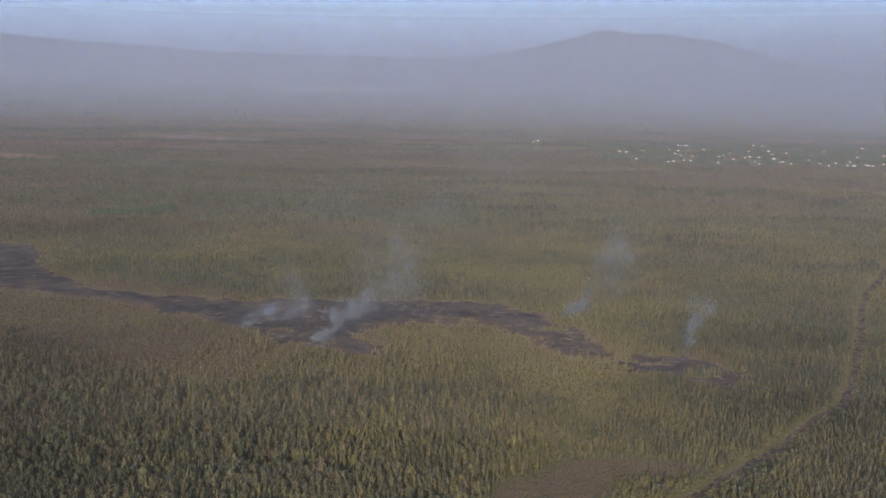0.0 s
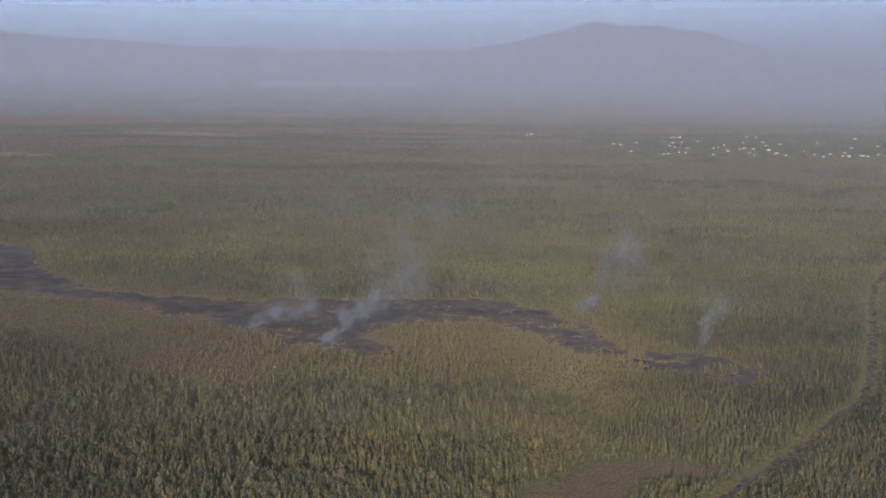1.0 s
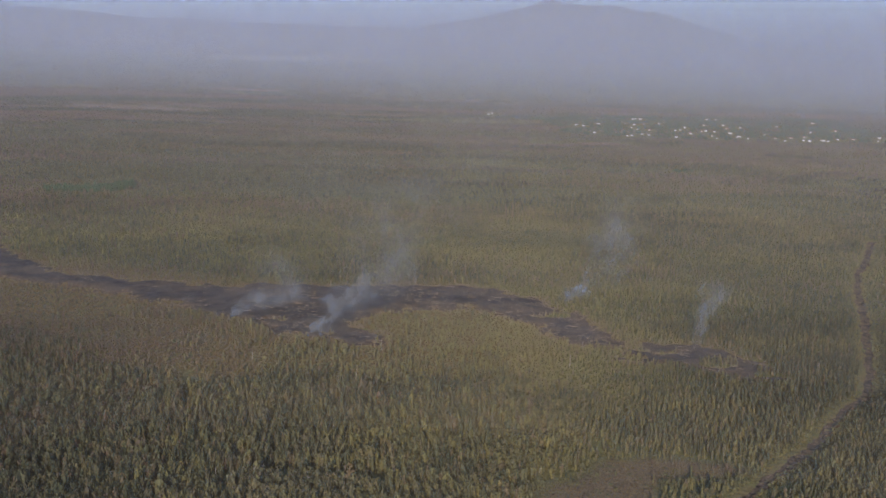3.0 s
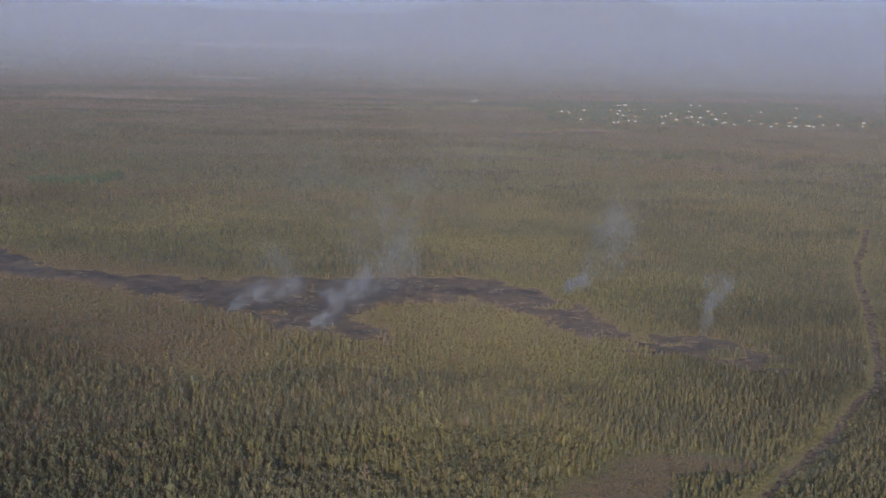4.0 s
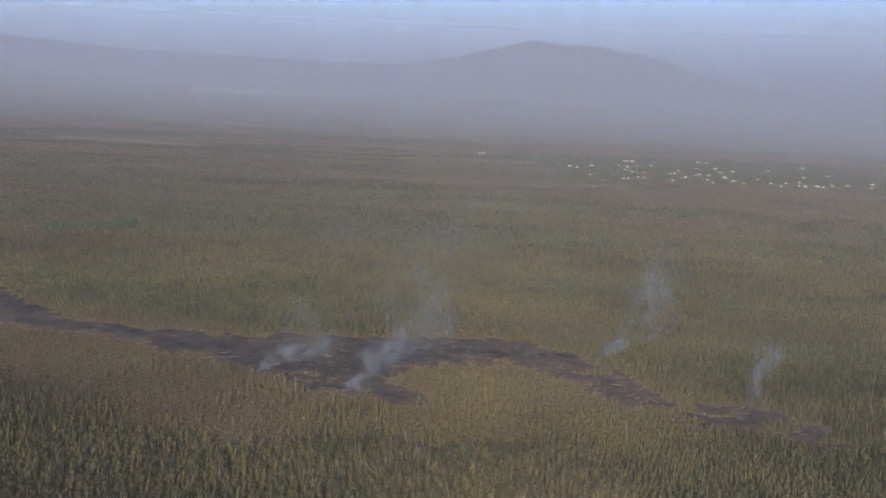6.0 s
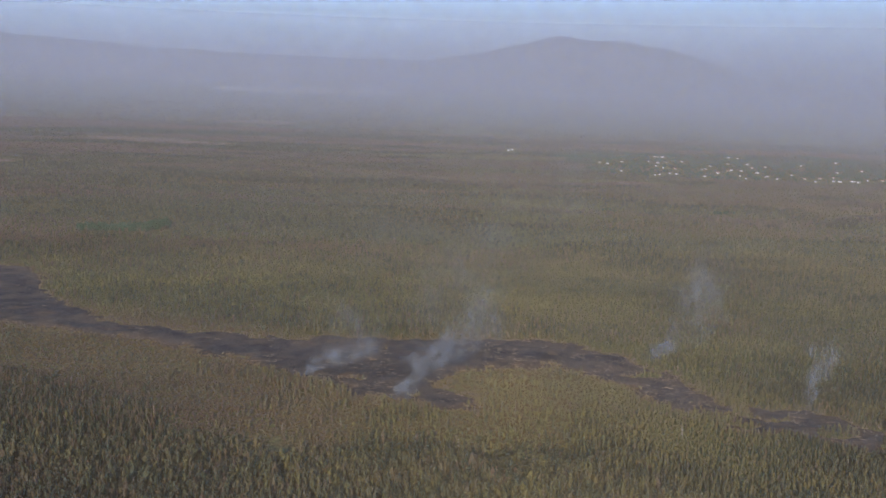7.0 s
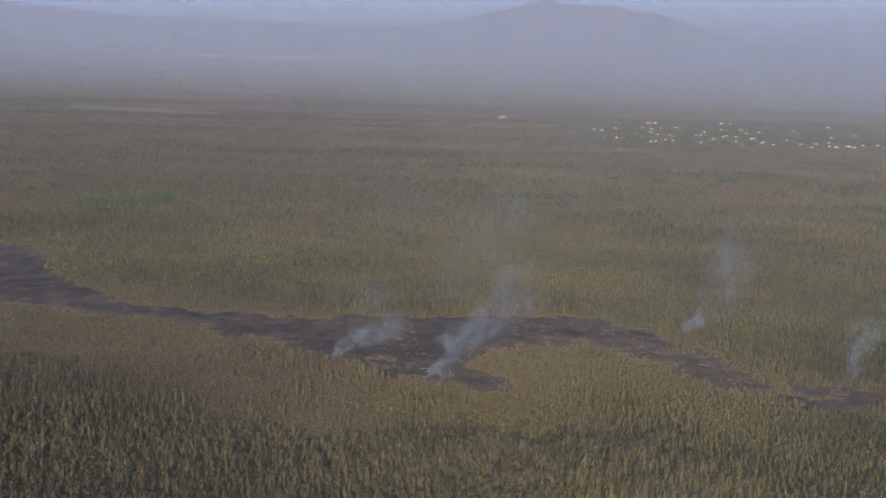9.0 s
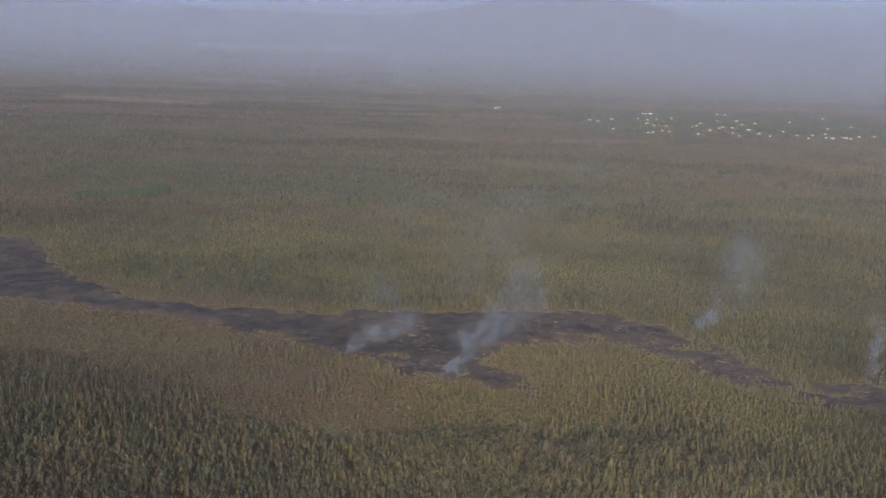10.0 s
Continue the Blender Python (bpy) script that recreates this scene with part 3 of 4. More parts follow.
def foliage(x, y, h, girth, hue, dull, pale, leaves, leaf, sides, wild):
    """Trees as arrays: a dark spindle inside, and round it loose leaf sprays that fill a rounded crown."""
    n = len(x)
    z = land(x, y)
    # the spindle
    ang = np.linspace(0, 2 * np.pi, sides, endpoint=False)[None] + rng.uniform(0, 6.28, (n, 1))
    rad = 0.62 * girth[:, None] * rng.uniform(0.75, 1.2, (n, sides))
    waist = h[:, None] * rng.uniform(0.5, 0.7, (n, sides))
    ring = np.stack((x[:, None] + np.cos(ang) * rad, y[:, None] + np.sin(ang) * rad, z[:, None] + waist), -1)
    foot = np.stack((x, y, z - 0.1), -1)[:, None]
    tip = np.stack((x + rng.normal(0, 0.12, n) * girth, y + rng.normal(0, 0.12, n) * girth, z + 0.86 * h), -1)[:, None]
    core = np.concatenate((ring, foot, tip), 1)
    i = np.arange(sides)
    j = (i + 1) % sides
    cf = np.concatenate((np.c_[i, j, i * 0 + sides + 1], np.c_[j, i, i * 0 + sides]))
    cf = (cf[None] + (sides + 2) * np.arange(n)[:, None, None]).reshape(-1, 3)
    # shade inside the crown put into the tone: spindle darker than its sprays
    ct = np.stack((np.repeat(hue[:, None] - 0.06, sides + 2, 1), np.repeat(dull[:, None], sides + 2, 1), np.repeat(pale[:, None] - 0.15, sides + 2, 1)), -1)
    if not leaves:
        return core.reshape(-1, 3), cf, np.clip(ct.reshape(-1, 3), 0, 1)
    # the sprays
    up = rng.uniform(0.1, 0.97, (n, leaves)) ** 0.8
    a = rng.uniform(0, 2 * np.pi, (n, leaves))
    swell = (0.62 + 0.38 * np.minimum(up / 0.6, 1)) * np.sqrt(np.clip(1 - (np.maximum(up - 0.72, 0) / 0.30) ** 2, 0.04, 1))
    r = girth[:, None] * swell * rng.uniform(0.7, 1.15, (n, leaves))
    c = np.stack((x[:, None] + np.cos(a) * r, y[:, None] + np.sin(a) * r, z[:, None] + h[:, None] * up), -1)
    nor = np.stack((np.cos(a), np.sin(a), 0.15 + 1.3 * np.maximum(up - 0.6, 0)), -1) + rng.normal(0, wild, (n, leaves, 3))
    nor /= np.linalg.norm(nor, axis=-1, keepdims=True)
    t1 = np.cross(nor, rng.normal(0, 1, (n, leaves, 3)))
    t1 /= np.linalg.norm(t1, axis=-1, keepdims=True) + 1e-9
    t2 = np.cross(nor, t1)
    size = leaf * rng.uniform(0.6, 1.35, (n, leaves)) * np.clip(h[:, None] / 5, 0.55, 1.15)
    tri = []
    for k in range(3):
        w = 2 * np.pi * k / 3
        u = size * rng.uniform(0.7, 1.3, (n, leaves))
        way = t1 * (np.cos(w) * u)[..., None] + t2 * (np.sin(w) * u)[..., None]
        p = c + way * np.stack((0.85 + 0 * u, 0.85 + 0 * u, np.where(h[:, None] > 2.8, 1.3, 0.8) + 0 * u), -1)
        p[..., 2] = np.maximum(p[..., 2], z[:, None] + 0.02)
        tri.append(p)
    lv = np.stack(tri, 2).reshape(-1, 3)
    lf = np.arange(n * leaves * 3).reshape(-1, 3)
    lt = np.stack((hue[:, None] + rng.normal(0, 0.08, (n, leaves)), dull[:, None] + rng.normal(0, 0.07, (n, leaves)), pale[:, None] + rng.uniform(-0.3, 0.3, (n, leaves))), -1)
    lt = np.repeat(lt.reshape(-1, 3), 3, 0)
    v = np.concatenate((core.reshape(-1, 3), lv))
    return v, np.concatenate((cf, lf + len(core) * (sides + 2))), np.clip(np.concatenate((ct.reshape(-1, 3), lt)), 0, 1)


def forest(name, label, plan, leaves, slim, vary=1.0, leaf=0.55, sides=4, wild=0.28, mat=None):
    x, y, h, hue, dry, pale = plan.T
    n = len(x)
    each = vary * np.where(h < 2.8, 0.4, 1.0)
    own, dull = np.clip(hue + rng.normal(0, 0.17, n) * each, 0, 1), np.clip(dry + rng.normal(0, 0.27, n) * each, 0, 1)
    girth = slim * h * np.exp(rng.normal(0, 0.28, n)) * (1.12 - 0.3 * np.clip((x - 20) / 50, 0, 1)) * (1 + np.clip((4.6 - h) / 3, 0, 1))
    girth = np.where(h < 2.8, np.maximum(girth, rng.uniform(0.9, 1.7, n)), girth)
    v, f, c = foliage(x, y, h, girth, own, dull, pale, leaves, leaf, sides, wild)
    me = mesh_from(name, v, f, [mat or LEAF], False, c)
    return tagged(new(name, me), label, "forest", kind="stuff")


def build_forest():
    plan = scatter(415, 620, 2.25, 0.6)
    single = (plan[:, 0] > -107) & (plan[:, 0] < -53) & (plan[:, 1] > 462) & (plan[:, 1] < 501)
    forest("forest", "dense grey-green forest of slim upright trees", plan[~single], 31, 0.150, 1.0, 0.47)
    forest("forest", "dense green and brown forest before the lava", scatter(620, 760, 2.3, 0.6), 18, 0.112, 1.15, 0.46, 3)
    forest("forest", "dense olive forest of slim trees round the lava", scatter(760, 1250, 3.05, 0.6), 8, 0.118, 1.5, 0.60, 3)
    forest("forest", "hazy brown-green forest plain beyond the lava", scatter(1250, 2100, 5.2, 0.6), 3, 0.22, 1.0, 1.15, 3)
    far = scatter(2100, 3100, 9.0, 0.5)
    far[:, 2] = np.minimum(far[:, 2] * 0.8, 5.5)
    forest("forest", "far hazy brown forest plain below the mountains", far, 0, 0.9, 0.35, 1, 3)
    far = scatter(3100, 4480, 17.0, 0.5)
    far = far[rng.random(len(far)) > np.clip((np.hypot(far[:, 0], far[:, 1]) - 3700) / 800, 0, 0.95)]
    far[:, 2] *= 0.5
    forest("forest", "distant woods fading into the blue haze", far, 0, 1.7, 0.35, 1, 3)
    forest("forest", "forest of slim trees below the flight path", scatter(-60, 415, 5.0, 0.6), 3, 0.22, 1.0, 1.2, 3)
    return plan[single]


singles = build_forest()


def low_growth():
    """Knee-high ferns and grass tufts in the clearing, the sun-glow scrub and beside the track."""
    u = rng.uniform((-120, 415), (330, 900), (90000, 2))
    x, y = u.T
    t, c, m = track(x, y), clearing(x, y), glow_scrub(x, y)
    keep = ((c > -3) | (m > 12) | ((t > -12) & (t < -0.2))) & (lava(x, y) < -3) & (t < -0.2)
    x, y, c = x[keep], y[keep], c[keep]
    thick = rng.uniform((0, 435), (145, 545), (42000, 2))
    cover = clearing(*thick.T)
    inner = (cover > -8) & (track(*thick.T) < -2)
    x, y, c = np.r_[x, thick[inner, 0]], np.r_[y, thick[inner, 1]], np.r_[c, cover[inner]]
    n = len(x)
    size = rng.uniform(0.22, 0.75, n) * (1 + 0.3 * vnoise(x, y, 9, 28))
    brown = np.clip(c / 14 + 0.2 + 0.5 * vnoise(x, y, 13, 27) + rng.normal(0, 0.25, n), 0, 0.95)
    v, f, k = clumps(np.c_[x, y, land(x, y) + 0.2 * size], size, size * 0.6, np.c_[rng.uniform(0.2, 0.6, n), 0.75 * brown, rng.uniform(0.0, 0.35, n)], True)
    tagged(new("ferns", mesh_from("ferns", v, f, [LEAF], False, k)), "low brown and yellow-green ferns over the clearing", "ferns", kind="stuff")


def fallen_trunks():
    """Bleached trunks felled by the lava, lying on its crust."""
    u = rng.uniform((-420, 640), (210, 1000), (30000, 2))
    d = lava(*u.T)
    u = u[(d > -3) & (d < 30) & ((u[:, 0] > -220) | (rng.random(len(u)) < 0.15)) & (vnoise(u[:, 0], u[:, 1], 24, 81) > 0.1 - 0.4 * (u[:, 0] > -30))][:900]
    n = len(u)
    a, ln, r = rng.uniform(-1.6, 1.6, n), rng.uniform(1.5, 6.0, n), rng.uniform(0.07, 0.17, n)
    way = np.c_[np.cos(a), np.sin(a), rng.normal(0, 0.03, n)]
    side = np.c_[-np.sin(a), np.cos(a), np.zeros(n)]
    mid = np.c_[u, land(*u.T) + 1.75]
    up = np.array([0, 0, 1.0])
    ring = []
    for end, taper in ((-0.5, 1.0), (0.5, 0.55)):
        for ca, sa in ((1, 0), (0, 1), (-1, 0), (0, -1)):
            ring.append(mid + way * (end * ln)[:, None] + (side * ca + up * sa) * (r * taper)[:, None])
    v = np.stack(ring, 1).reshape(-1, 3)
    f = np.array([(0, 1, 5, 4), (1, 2, 6, 5), (2, 3, 7, 6), (3, 0, 4, 7), (3, 2, 1, 0), (4, 5, 6, 7)])[None] + 8 * np.arange(n)[:, None, None]
    tagged(new("fallen_trunks", mesh_from("fallen_trunks", v, f.reshape(-1, 4), [STRAW], False)), "bleached tan trunks lying scattered over the dark lava", "fallen trunks", kind="stuff")


def scorched_scrub():
    """Browned bushes along the rim of the flow and on islands in it."""
    u = rng.uniform((-560, 620), (225, 1120), (90000, 2))
    d = lava(*u.T)
    u = u[(d > -9) & (d < 2.0) & (rng.random(len(u)) < 0.42) | (d > 0) & (u[:, 0] > -40) & (vnoise(u[:, 0], u[:, 1], 17, 88) > -0.1) & (rng.random(len(u)) < 0.3)]
    n = len(u)
    size = rng.uniform(0.35, 1.1, n)
    v, f, k = clumps(np.c_[u, land(*u.T) + 0.5 * size + 0.3], size, size * 0.8, np.c_[rng.uniform(0.3, 0.9, n), rng.uniform(0.5, 1.0, n), rng.uniform(0.1, 0.7, n)])
    tagged(new("scorched_scrub", mesh_from("scorched_scrub", v, f, [LEAF], False, k)), "scorched orange-brown scrub along the edge of the lava", "scrub", kind="stuff")


def build_fields():
    for k, chain_ in enumerate(FIELDS):
        c = np.array(chain_)
        step = 5.0 if c[:, 1].max() < 2600 else 14.0
        pad = c[:, 2].max() + 15
        xs, ys = np.arange(c[:, 0].min() - pad, c[:, 0].max() + pad, step), np.arange(c[:, 1].min() - pad, c[:, 1].max() + pad, step)
        x, y = (a.ravel() for a in np.meshgrid(xs, ys, indexing="ij"))
        inside = chain(x, y, chain_) + 12 * vnoise(x, y, 40, 25) + 30 * vnoise(x * 0.3, y, 22, 93) - 14
        f = grid_faces(len(xs), len(ys))
        f = f[(inside[f] > 0).all(1)]
        used = np.unique(f)
        index = np.zeros(len(x), np.int64)
        index[used] = np.arange(len(used))
        lift = 0.6 if step < 10 else 2.5
        me = mesh_from("field", np.c_[x, y, land(x, y) + lift][used], index[f], [HAY if k == 1 else DRYGRASS])
        tagged(new("field", me), "bare reddish-brown grass clearing in the far forest" if k != 1 else "pale straw-coloured field at the foot of the mountains", "field", kind="structure")


low_growth()
fallen_trunks()
scorched_scrub()
build_fields()


# ---------------------------------------------------------------- single trees of the nearest stretch
def prism(bm, a, b, ra, rb, sides=6):
    """A tapered round piece from a to b, added to a bmesh."""
    a, b = Vector(a), Vector(b)
    m = (b - a).to_track_quat("Z", "Y").to_matrix()
    rings = []
    for p, r in ((a, ra), (b, rb)):
        rings.append([bm.verts.new(p + m @ Vector((r * math.cos(2 * math.pi * i / sides), r * math.sin(2 * math.pi * i / sides), 0))) for i in range(sides)])
    for i in range(sides):
        bm.faces.new((rings[0][i], rings[0][(i + 1) % sides], rings[1][(i + 1) % sides], rings[1][i]))
    bm.faces.new(rings[1])


def finished(name, bm, mat):
    me = bpy.data.meshes.new(name)
    bm.to_mesh(me)
    bm.free()
    me.materials.append(mat)
    return me


def trunk_mesh(h, limbs):
    bm = bmesh.new()
    lean = random.uniform(-0.03, 0.03) * h
    prism(bm, (0, 0, -0.4), (lean * 0.5, 0, h * 0.5), 0.022 * h, 0.015 * h)
    prism(bm, (lean * 0.5, 0, h * 0.5), (lean, 0, h * 0.93), 0.015 * h, 0.004 * h)
    for k in range(limbs):
        z, a, ln = random.uniform(0.3, 0.8) * h, random.uniform(0, 6.28), random.uniform(0.08, 0.16) * h
        prism(bm, (lean * z / h, 0, z), (lean * z / h + ln * math.cos(a), ln * math.sin(a), z + ln * 0.9), 0.007 * h, 0.003 * h, 4)
    return finished("trunk", bm, BARK)


def crown_mesh(h, hue, dull):
    one = np.ones(1)
    v, f, k = foliage(0 * one, 0 * one, h * one, 0.19 * h * one, hue * one, dull * one, 0.5 * one, 44, 0.58, 5, 0.35)
    v[:, 2] -= float(land(0.0, 0.0))
    return mesh_from("crown", v, f, [LEAF], False, k)


def tree(hue, dull, label):
    root = tagged(new("tree"), label, "tree", "trees of the near forest")
    part("trunk", trunk_mesh(8.0, 5), root)
    part("crown", crown_mesh(8.0, hue, dull), root)
    return root


def snag(h):
    root = tagged(new("dead_tree"), "bare bleached dead tree standing among green ones", "dead tree", "dead trees in the forest")
    part("trunk", finished("trunk", trunk_bare(h), PALE), root)
    return root


def trunk_bare(h):
    bm = bmesh.new()
    prism(bm, (0, 0, -0.4), (0.1, 0, h), 0.018 * h, 0.006 * h)
    for k in range(6):
        z, a, ln = random.uniform(0.45, 0.95) * h, random.uniform(0, 6.28), random.uniform(0.08, 0.2) * h
        prism(bm, (0.1 * z / h, 0, z), (ln * math.cos(a), ln * math.sin(a), z + ln * 0.7), 0.008 * h, 0.003 * h, 4)
    return bm


def build_singles():
    kinds = []
    for k in range(4):
        kinds.append(tree(0.10 + 0.08 * k, 0.08, "slim upright tree with a dull green leafy crown"))
    for k in range(3):
        kinds.append(tree(0.38 + 0.07 * k, 0.22, "slim upright tree with a yellowish olive crown"))
    for k in range(3):
        kinds.append(tree(0.3, 0.5 + 0.1 * k, "slim upright tree with a withered brownish crown"))
    first = [True] * len(kinds)
    for x, y, h, hue, dry, pale in singles[:300]:
        k = (7 + int(rng.integers(3))) if rng.random() < 0.6 * dry else (4 + int(rng.integers(3))) if rng.random() < hue else int(rng.integers(4))
        m = pose(x, y, float(land(x, y)), 0, 0, rng.uniform(0, 360)) @ Matrix.Scale(h / 8.0, 4)
        if first[k]:
            kinds[k].matrix_basis, first[k] = m, False
        else:
            copy_thing(kinds[k], m @ Matrix.Scale(1 / kinds[k].scale[0], 4))
    base = snag(6.8)
    spots = rng.uniform((-230, 460), (250, 700), (400, 2))
    d = lava(*spots.T)
    spots = spots[(d < -4) & (clearing(*spots.T) < 0) & (track(*spots.T) < -3)][:45]
    for k, (x, y) in enumerate(spots):
        m = pose(x, y, float(land(x, y)), rng.uniform(-4, 4), rng.uniform(-4, 4), rng.uniform(0, 360))
        if k:
            copy_thing(base, m @ Matrix.Scale(rng.uniform(0.75, 1.15), 4))
        else:
            base.matrix_basis = m


build_singles()


# ---------------------------------------------------------------- village
def house_mesh(length, width, eaves, rise, wall_mat, roof_mat):
    bm = bmesh.new()
    L, W = length / 2, width / 2
    low = [bm.verts.new(p) for p in ((-L, -W, -1), (L, -W, -1), (L, W, -1), (-L, W, -1))]
    top = [bm.verts.new((v.co.x, v.co.y, eaves)) for v in low]
    g = [bm.verts.new((-L, 0, eaves + rise)), bm.verts.new((L, 0, eaves + rise))]
    for i in range(4):
        j = (i + 1) % 4
        if i in (0, 2):
            bm.faces.new((low[i], low[j], top[j], top[i]))
    bm.faces.new((low[1], low[2], top[2], g[1], top[1]))
    bm.faces.new((low[3], low[0], top[0], g[0], top[3]))
    wall = finished("wall", bm, wall_mat)
    bm = bmesh.new()
    o, t = 0.7, 0.25
    for s in (-1, 1):
        e = [(-L - o, s * (W + o), eaves - o * rise / W + 0.1), (L + o, s * (W + o), eaves - o * rise / W + 0.1), (L + o, 0, eaves + rise + 0.1), (-L - o, 0, eaves + rise + 0.1)]
        a = [bm.verts.new(p) for p in e]
        b = [bm.verts.new((p[0], p[1], p[2] + t)) for p in e]
        bm.faces.new(a)
        bm.faces.new(b)
        for i in range(4):
            bm.faces.new((a[i], a[(i + 1) % 4], b[(i + 1) % 4], b[i]))
    bmesh.ops.recalc_face_normals(bm, faces=bm.faces)
    return wall, finished("roof", bm, roof_mat)


def build_village():
    random.seed(21)
    kinds = []
    for size, roof, label in (((7.5, 5, 2.5, 1.1), WHITE, "small house with a white metal roof among trees"), ((10, 5.5, 2.5, 1.2), WHITE, "long low house with a white metal roof"),
                              ((7.5, 5.5, 2.5, 1.3), RED, "small house with a faded red roof among trees"), ((8, 5.5, 2.5, 1.2), GREY, "small house with a pale grey roof among trees")):
        root = tagged(new("house"), label, "house", "houses of the village")
        wall, top = house_mesh(*size, STUCCO, roof)
        part("wall", wall, root)
        part("roof", top, root)
        kinds.append(root)
    used = set()
    for i, (x, y) in enumerate(HOUSES):
        k = 2 if i == 42 else 1 if i in (1, 8, 9, 14, len(HOUSES) - 1) else random.choice((0, 0, 3, 1, 3, 2, 3))
        m = pose(x, y, float(land(x, y)), 0, 0, random.choice((0, 90)) + random.uniform(-15, 15)) @ Matrix.Scale(random.uniform(0.48, 0.75), 4)
        if k in used:
            copy_thing(kinds[k], m @ Matrix.Scale(1 / kinds[k].scale[0], 4))
        else:
            kinds[k].matrix_basis = m
            used.add(k)
    for k in range(4):
        if k not in used:
            kinds[k].matrix_basis = pose(860, 2300, float(land(860.0, 2300.0)))
    u = rng.uniform((330, 2100), (1150, 2650), (3600, 2))
    near = np.min(np.hypot(u[:, None, 0] - np.array(HOUSES)[None, :, 0], u[:, None, 1] - np.array(HOUSES)[None, :, 1]), 1)
    for a, b in HOUSES:
        u = u[~((np.abs(u[:, 0] - a - (u[:, 1] - b) * a / b) < 13) & (u[:, 1] > b - 85) & (u[:, 1] < b + 9))]
    near = np.min(np.hypot(u[:, None, 0] - np.array(HOUSES)[None, :, 0], u[:, None, 1] - np.array(HOUSES)[None, :, 1]), 1)
    u = u[near < 75]
    u = u[(u[:, 1] > 2110) | (rng.random(len(u)) < 0.4)]
    h = rng.uniform(4.0, 9.0, len(u))
    forest("village_trees", "darker green garden trees between the village houses", np.c_[u, h, rng.uniform(0, 0.12, len(u)), np.zeros(len(u)), np.full(len(u), 0.1)], 6, 0.36, 0.3, 1.6, 4, 0.5, GARDEN)


def build_copses():
    """Patches of deep green broad trees: (chain of places and radii, spacing, height)."""
    patches = [(COPSE, 3.3, 9.0), ([(330, 2480, 14), (392, 2500, 20), (460, 2550, 16)], 8.0, 9.0), ([(690, 2800, 18), (800, 2825, 20)], 10.0, 10.0),
               ([(1000, 2740, 18), (1056, 2604, 18)], 9.0, 9.0), ([(520, 2000, 10), (532, 2006, 8)], 6.0, 7.0), ([(245, 1603, 5), (255, 1600, 6)], 4.0, 5.0),
               ([(300, 1572, 5), (318, 1576, 6)], 4.0, 5.0), ([(415, 1604, 7), (432, 1608, 8)], 4.0, 5.5)]
    for links, step, tall in patches:
        c = np.array(links, float)
        pad = c[:, 2].max() + 8
        x, y = (a.ravel() for a in np.meshgrid(np.arange(c[:, 0].min() - pad, c[:, 0].max() + pad, step), np.arange(c[:, 1].min() - pad, c[:, 1].max() + pad, step)))
        x, y = x + rng.uniform(-0.5, 0.5, len(x)) * step, y + rng.uniform(-0.5, 0.5, len(x)) * step
        inside = chain(x, y, links) + 0.3 * c[:, 2].mean() * vnoise(x, y, 2.5 * step, 89) > 0
        x, y = x[inside], y[inside]
        h = tall * rng.uniform(0.6, 1.2, len(x))
        forest("copse", "deep green copse of broad trees in the hazy scrub", np.c_[x, y, h, np.zeros((len(x), 3))], 10, 0.30, 0.3, 1.0, 4, 0.5, GARDEN)



build_village()
build_copses()


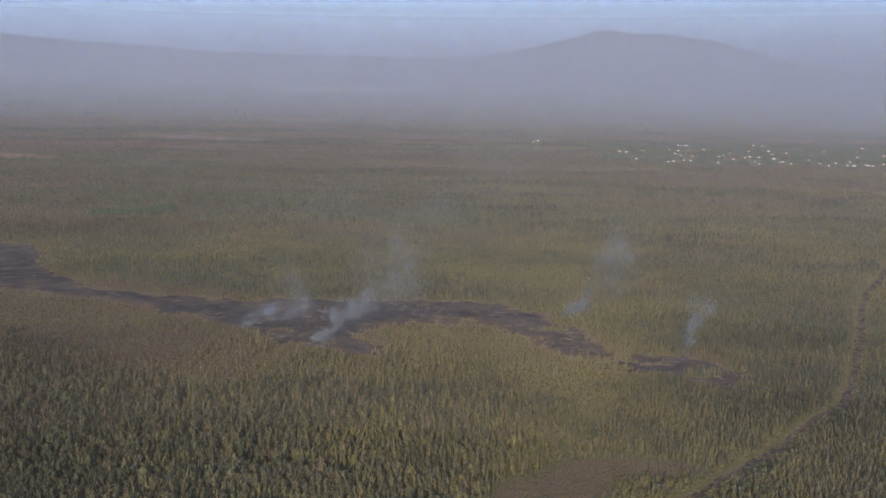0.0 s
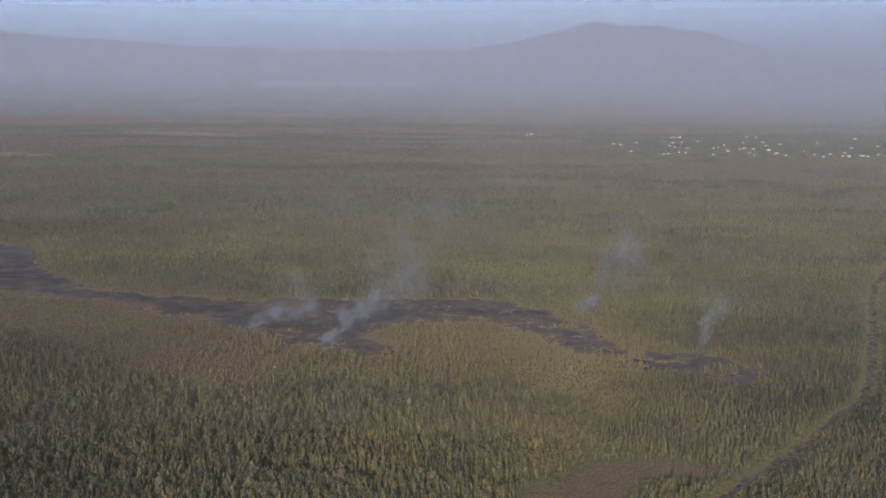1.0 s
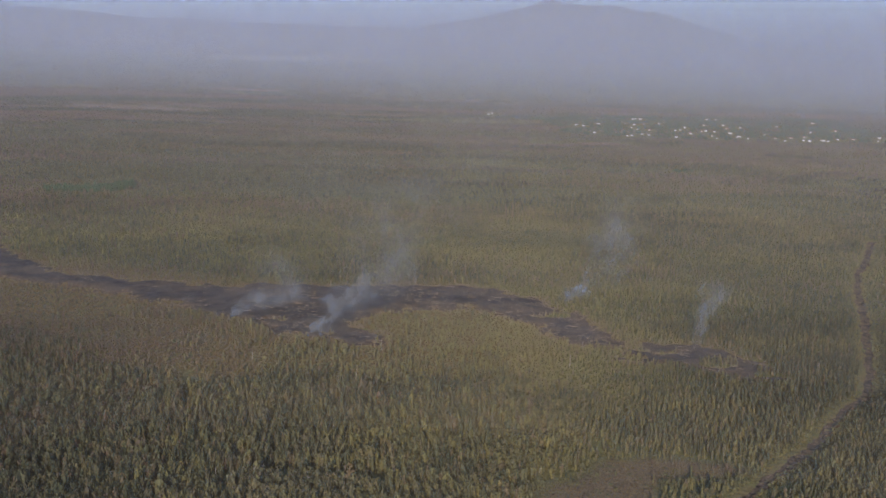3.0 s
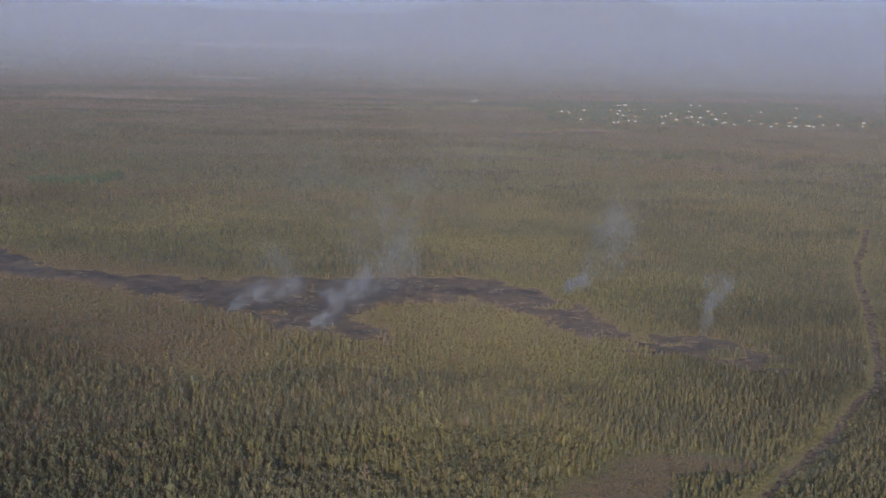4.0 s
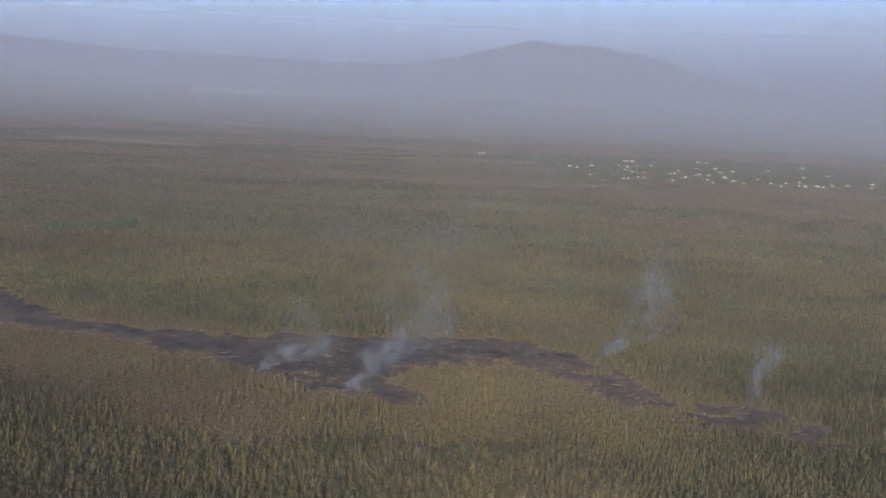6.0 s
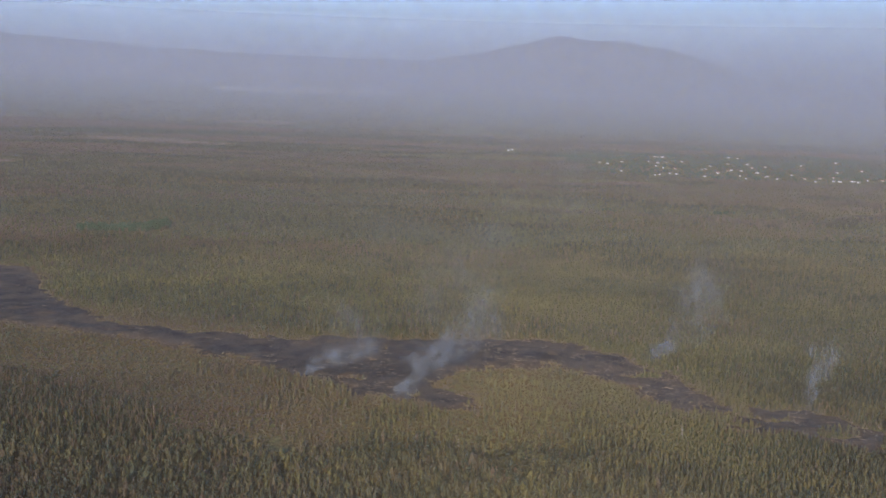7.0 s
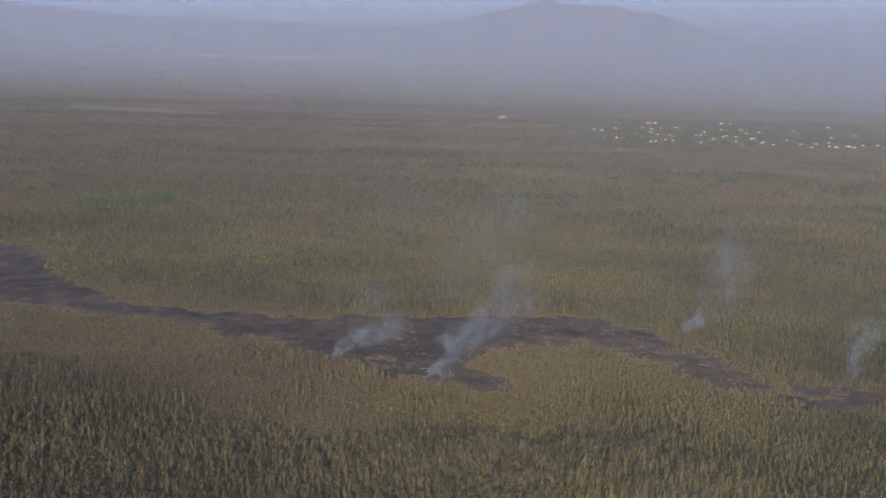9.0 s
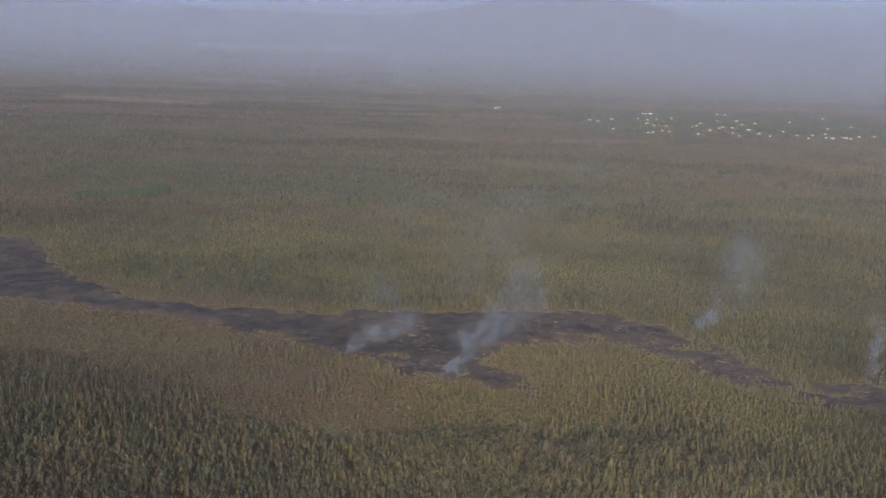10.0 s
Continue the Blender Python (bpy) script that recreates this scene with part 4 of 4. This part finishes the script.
# ---------------------------------------------------------------- smoke
def plume(label, foot, lobes):
    """Thin smoke. lobes: rows of (right, ahead, up, radius, density), each filled with soft uneven billows."""
    r = np.random.default_rng(int(abs(foot[0]) * 7 + foot[1]))
    rings, segs = 6, 16
    rad = np.linspace(0, 1, rings + 1)[1:]
    ang = np.linspace(0, 2 * np.pi, segs, endpoint=False)
    px, pz = np.r_[0, np.outer(rad, np.cos(ang)).ravel()], np.r_[0, np.outer(rad, np.sin(ang)).ravel()]
    pr = np.r_[0, np.repeat(rad, segs)]
    tri = [(0, 1 + i, 1 + (i + 1) % segs) for i in range(segs)]
    for k in range(rings - 1):
        for i in range(segs):
            a, b = 1 + k * segs + i, 1 + k * segs + (i + 1) % segs
            tri += [(a, a + segs, b + segs), (a, b + segs, b)]
    tri = np.array(tri)
    base = float(land(*foot))
    vs, fs, ts = [], [], []
    for k, (right, ahead, up, wide, dense) in enumerate(lobes):
        a, b = lobes[max(k - 1, 0)], lobes[min(k + 1, len(lobes) - 1)]
        lean = math.atan2(b[2] - a[2] + 0.25 * (b[1] - a[1]), b[0] - a[0])
        for _ in range(14):
            size = wide * r.uniform(0.5, 1.05)
            off = r.normal(0, 0.42, 3) * wide
            c = np.array([foot[0] + right, foot[1] + ahead, base + 1 + up]) + off * (1.0, 0.8, 0.7)
            c[2] = max(c[2], base + 0.4 * size)
            wave = 0.25 * np.sin(3 * px + r.uniform(0, 6)) + 0.25 * np.sin(4 * pz + r.uniform(0, 6))
            local = np.c_[px * r.uniform(0.9, 2.0), 0.5 * (1 - pr ** 2) + wave, pz * r.uniform(0.35, 0.9)] * size
            turn = np.array(Euler((r.uniform(-0.6, 0.6), -lean + r.normal(0, 0.45), r.uniform(-0.8, 0.8))).to_matrix())
            edge = 1 + 0.3 * np.sin(np.arctan2(pz, px) * 3 + r.uniform(0, 6)) * pr
            patchy = 0.65 + 0.35 * np.sin(5 * px + r.uniform(0, 6)) * np.sin(4 * pz + r.uniform(0, 6))
            fs.append(tri + len(px) * len(vs))
            vs.append(local * edge[:, None] @ turn.T + c)
            ts.append(np.clip(1.25 * dense * (1 - pr ** 2) ** 2 * patchy * r.uniform(0.5, 1.3), 0, 1))
    me = mesh_from("smoke", np.concatenate(vs), np.concatenate(fs), [SMOKE], True, values=np.concatenate(ts))
    tagged(new("smoke", me), label, "smoke", "smoke over the lava")


plume("white wisps of smoke trailing low over the lava", (-144, 752), [(0, 0, 0, 3, 0.28), (3, 4, 4, 4.5, 0.28), (8, 9, 7, 6.5, 0.20), (16, 16, 9, 9, 0.16), (28, 26, 10, 12, 0.13), (42, 38, 12, 14, 0.10), (30, 75, 22, 18, 0.045)])
plume("thick pale smoke leaning over the lava from its edge", (-80, 711), [(0, 0, 0, 2.2, 0.32), (-9, 1, 0, 2.2, 0.28), (1, 2, 5, 3.5, 0.30), (-4, 3, 5, 4, 0.25), (4, 6, 10, 6, 0.30), (11, 13, 16, 9, 0.28), (20, 22, 22, 12, 0.24), (30, 34, 26, 14, 0.16), (46, 60, 34, 19, 0.09), (55, 90, 44, 20, 0.06)])
plume("detached pale smoke puffs drifting above the forest", (106, 819), [(1, 0, 4, 8, 0.17), (9, 4, 7, 9, 0.17), (17, 8, 16, 10, 0.07), (28, 14, 34, 17, 0.11), (39, 20, 50, 19, 0.095), (44, 30, 66, 18, 0.045)])
plume("thin smoke wisp rising from the end of the lava", (168, 700), [(0, 0, 1, 4, 0.17), (4, 2, 10, 6, 0.14), (9, 5, 24, 8, 0.13), (13, 8, 34, 10, 0.11)])
plume("broad faint smoke veil high above the lava", (-60, 850), [(0, 10, 26, 22, 0.038), (10, 28, 48, 28, 0.038), (-20, 40, 70, 28, 0.03), (60, 80, 62, 32, 0.04), (110, 120, 95, 36, 0.036), (125, 140, 125, 36, 0.028)])
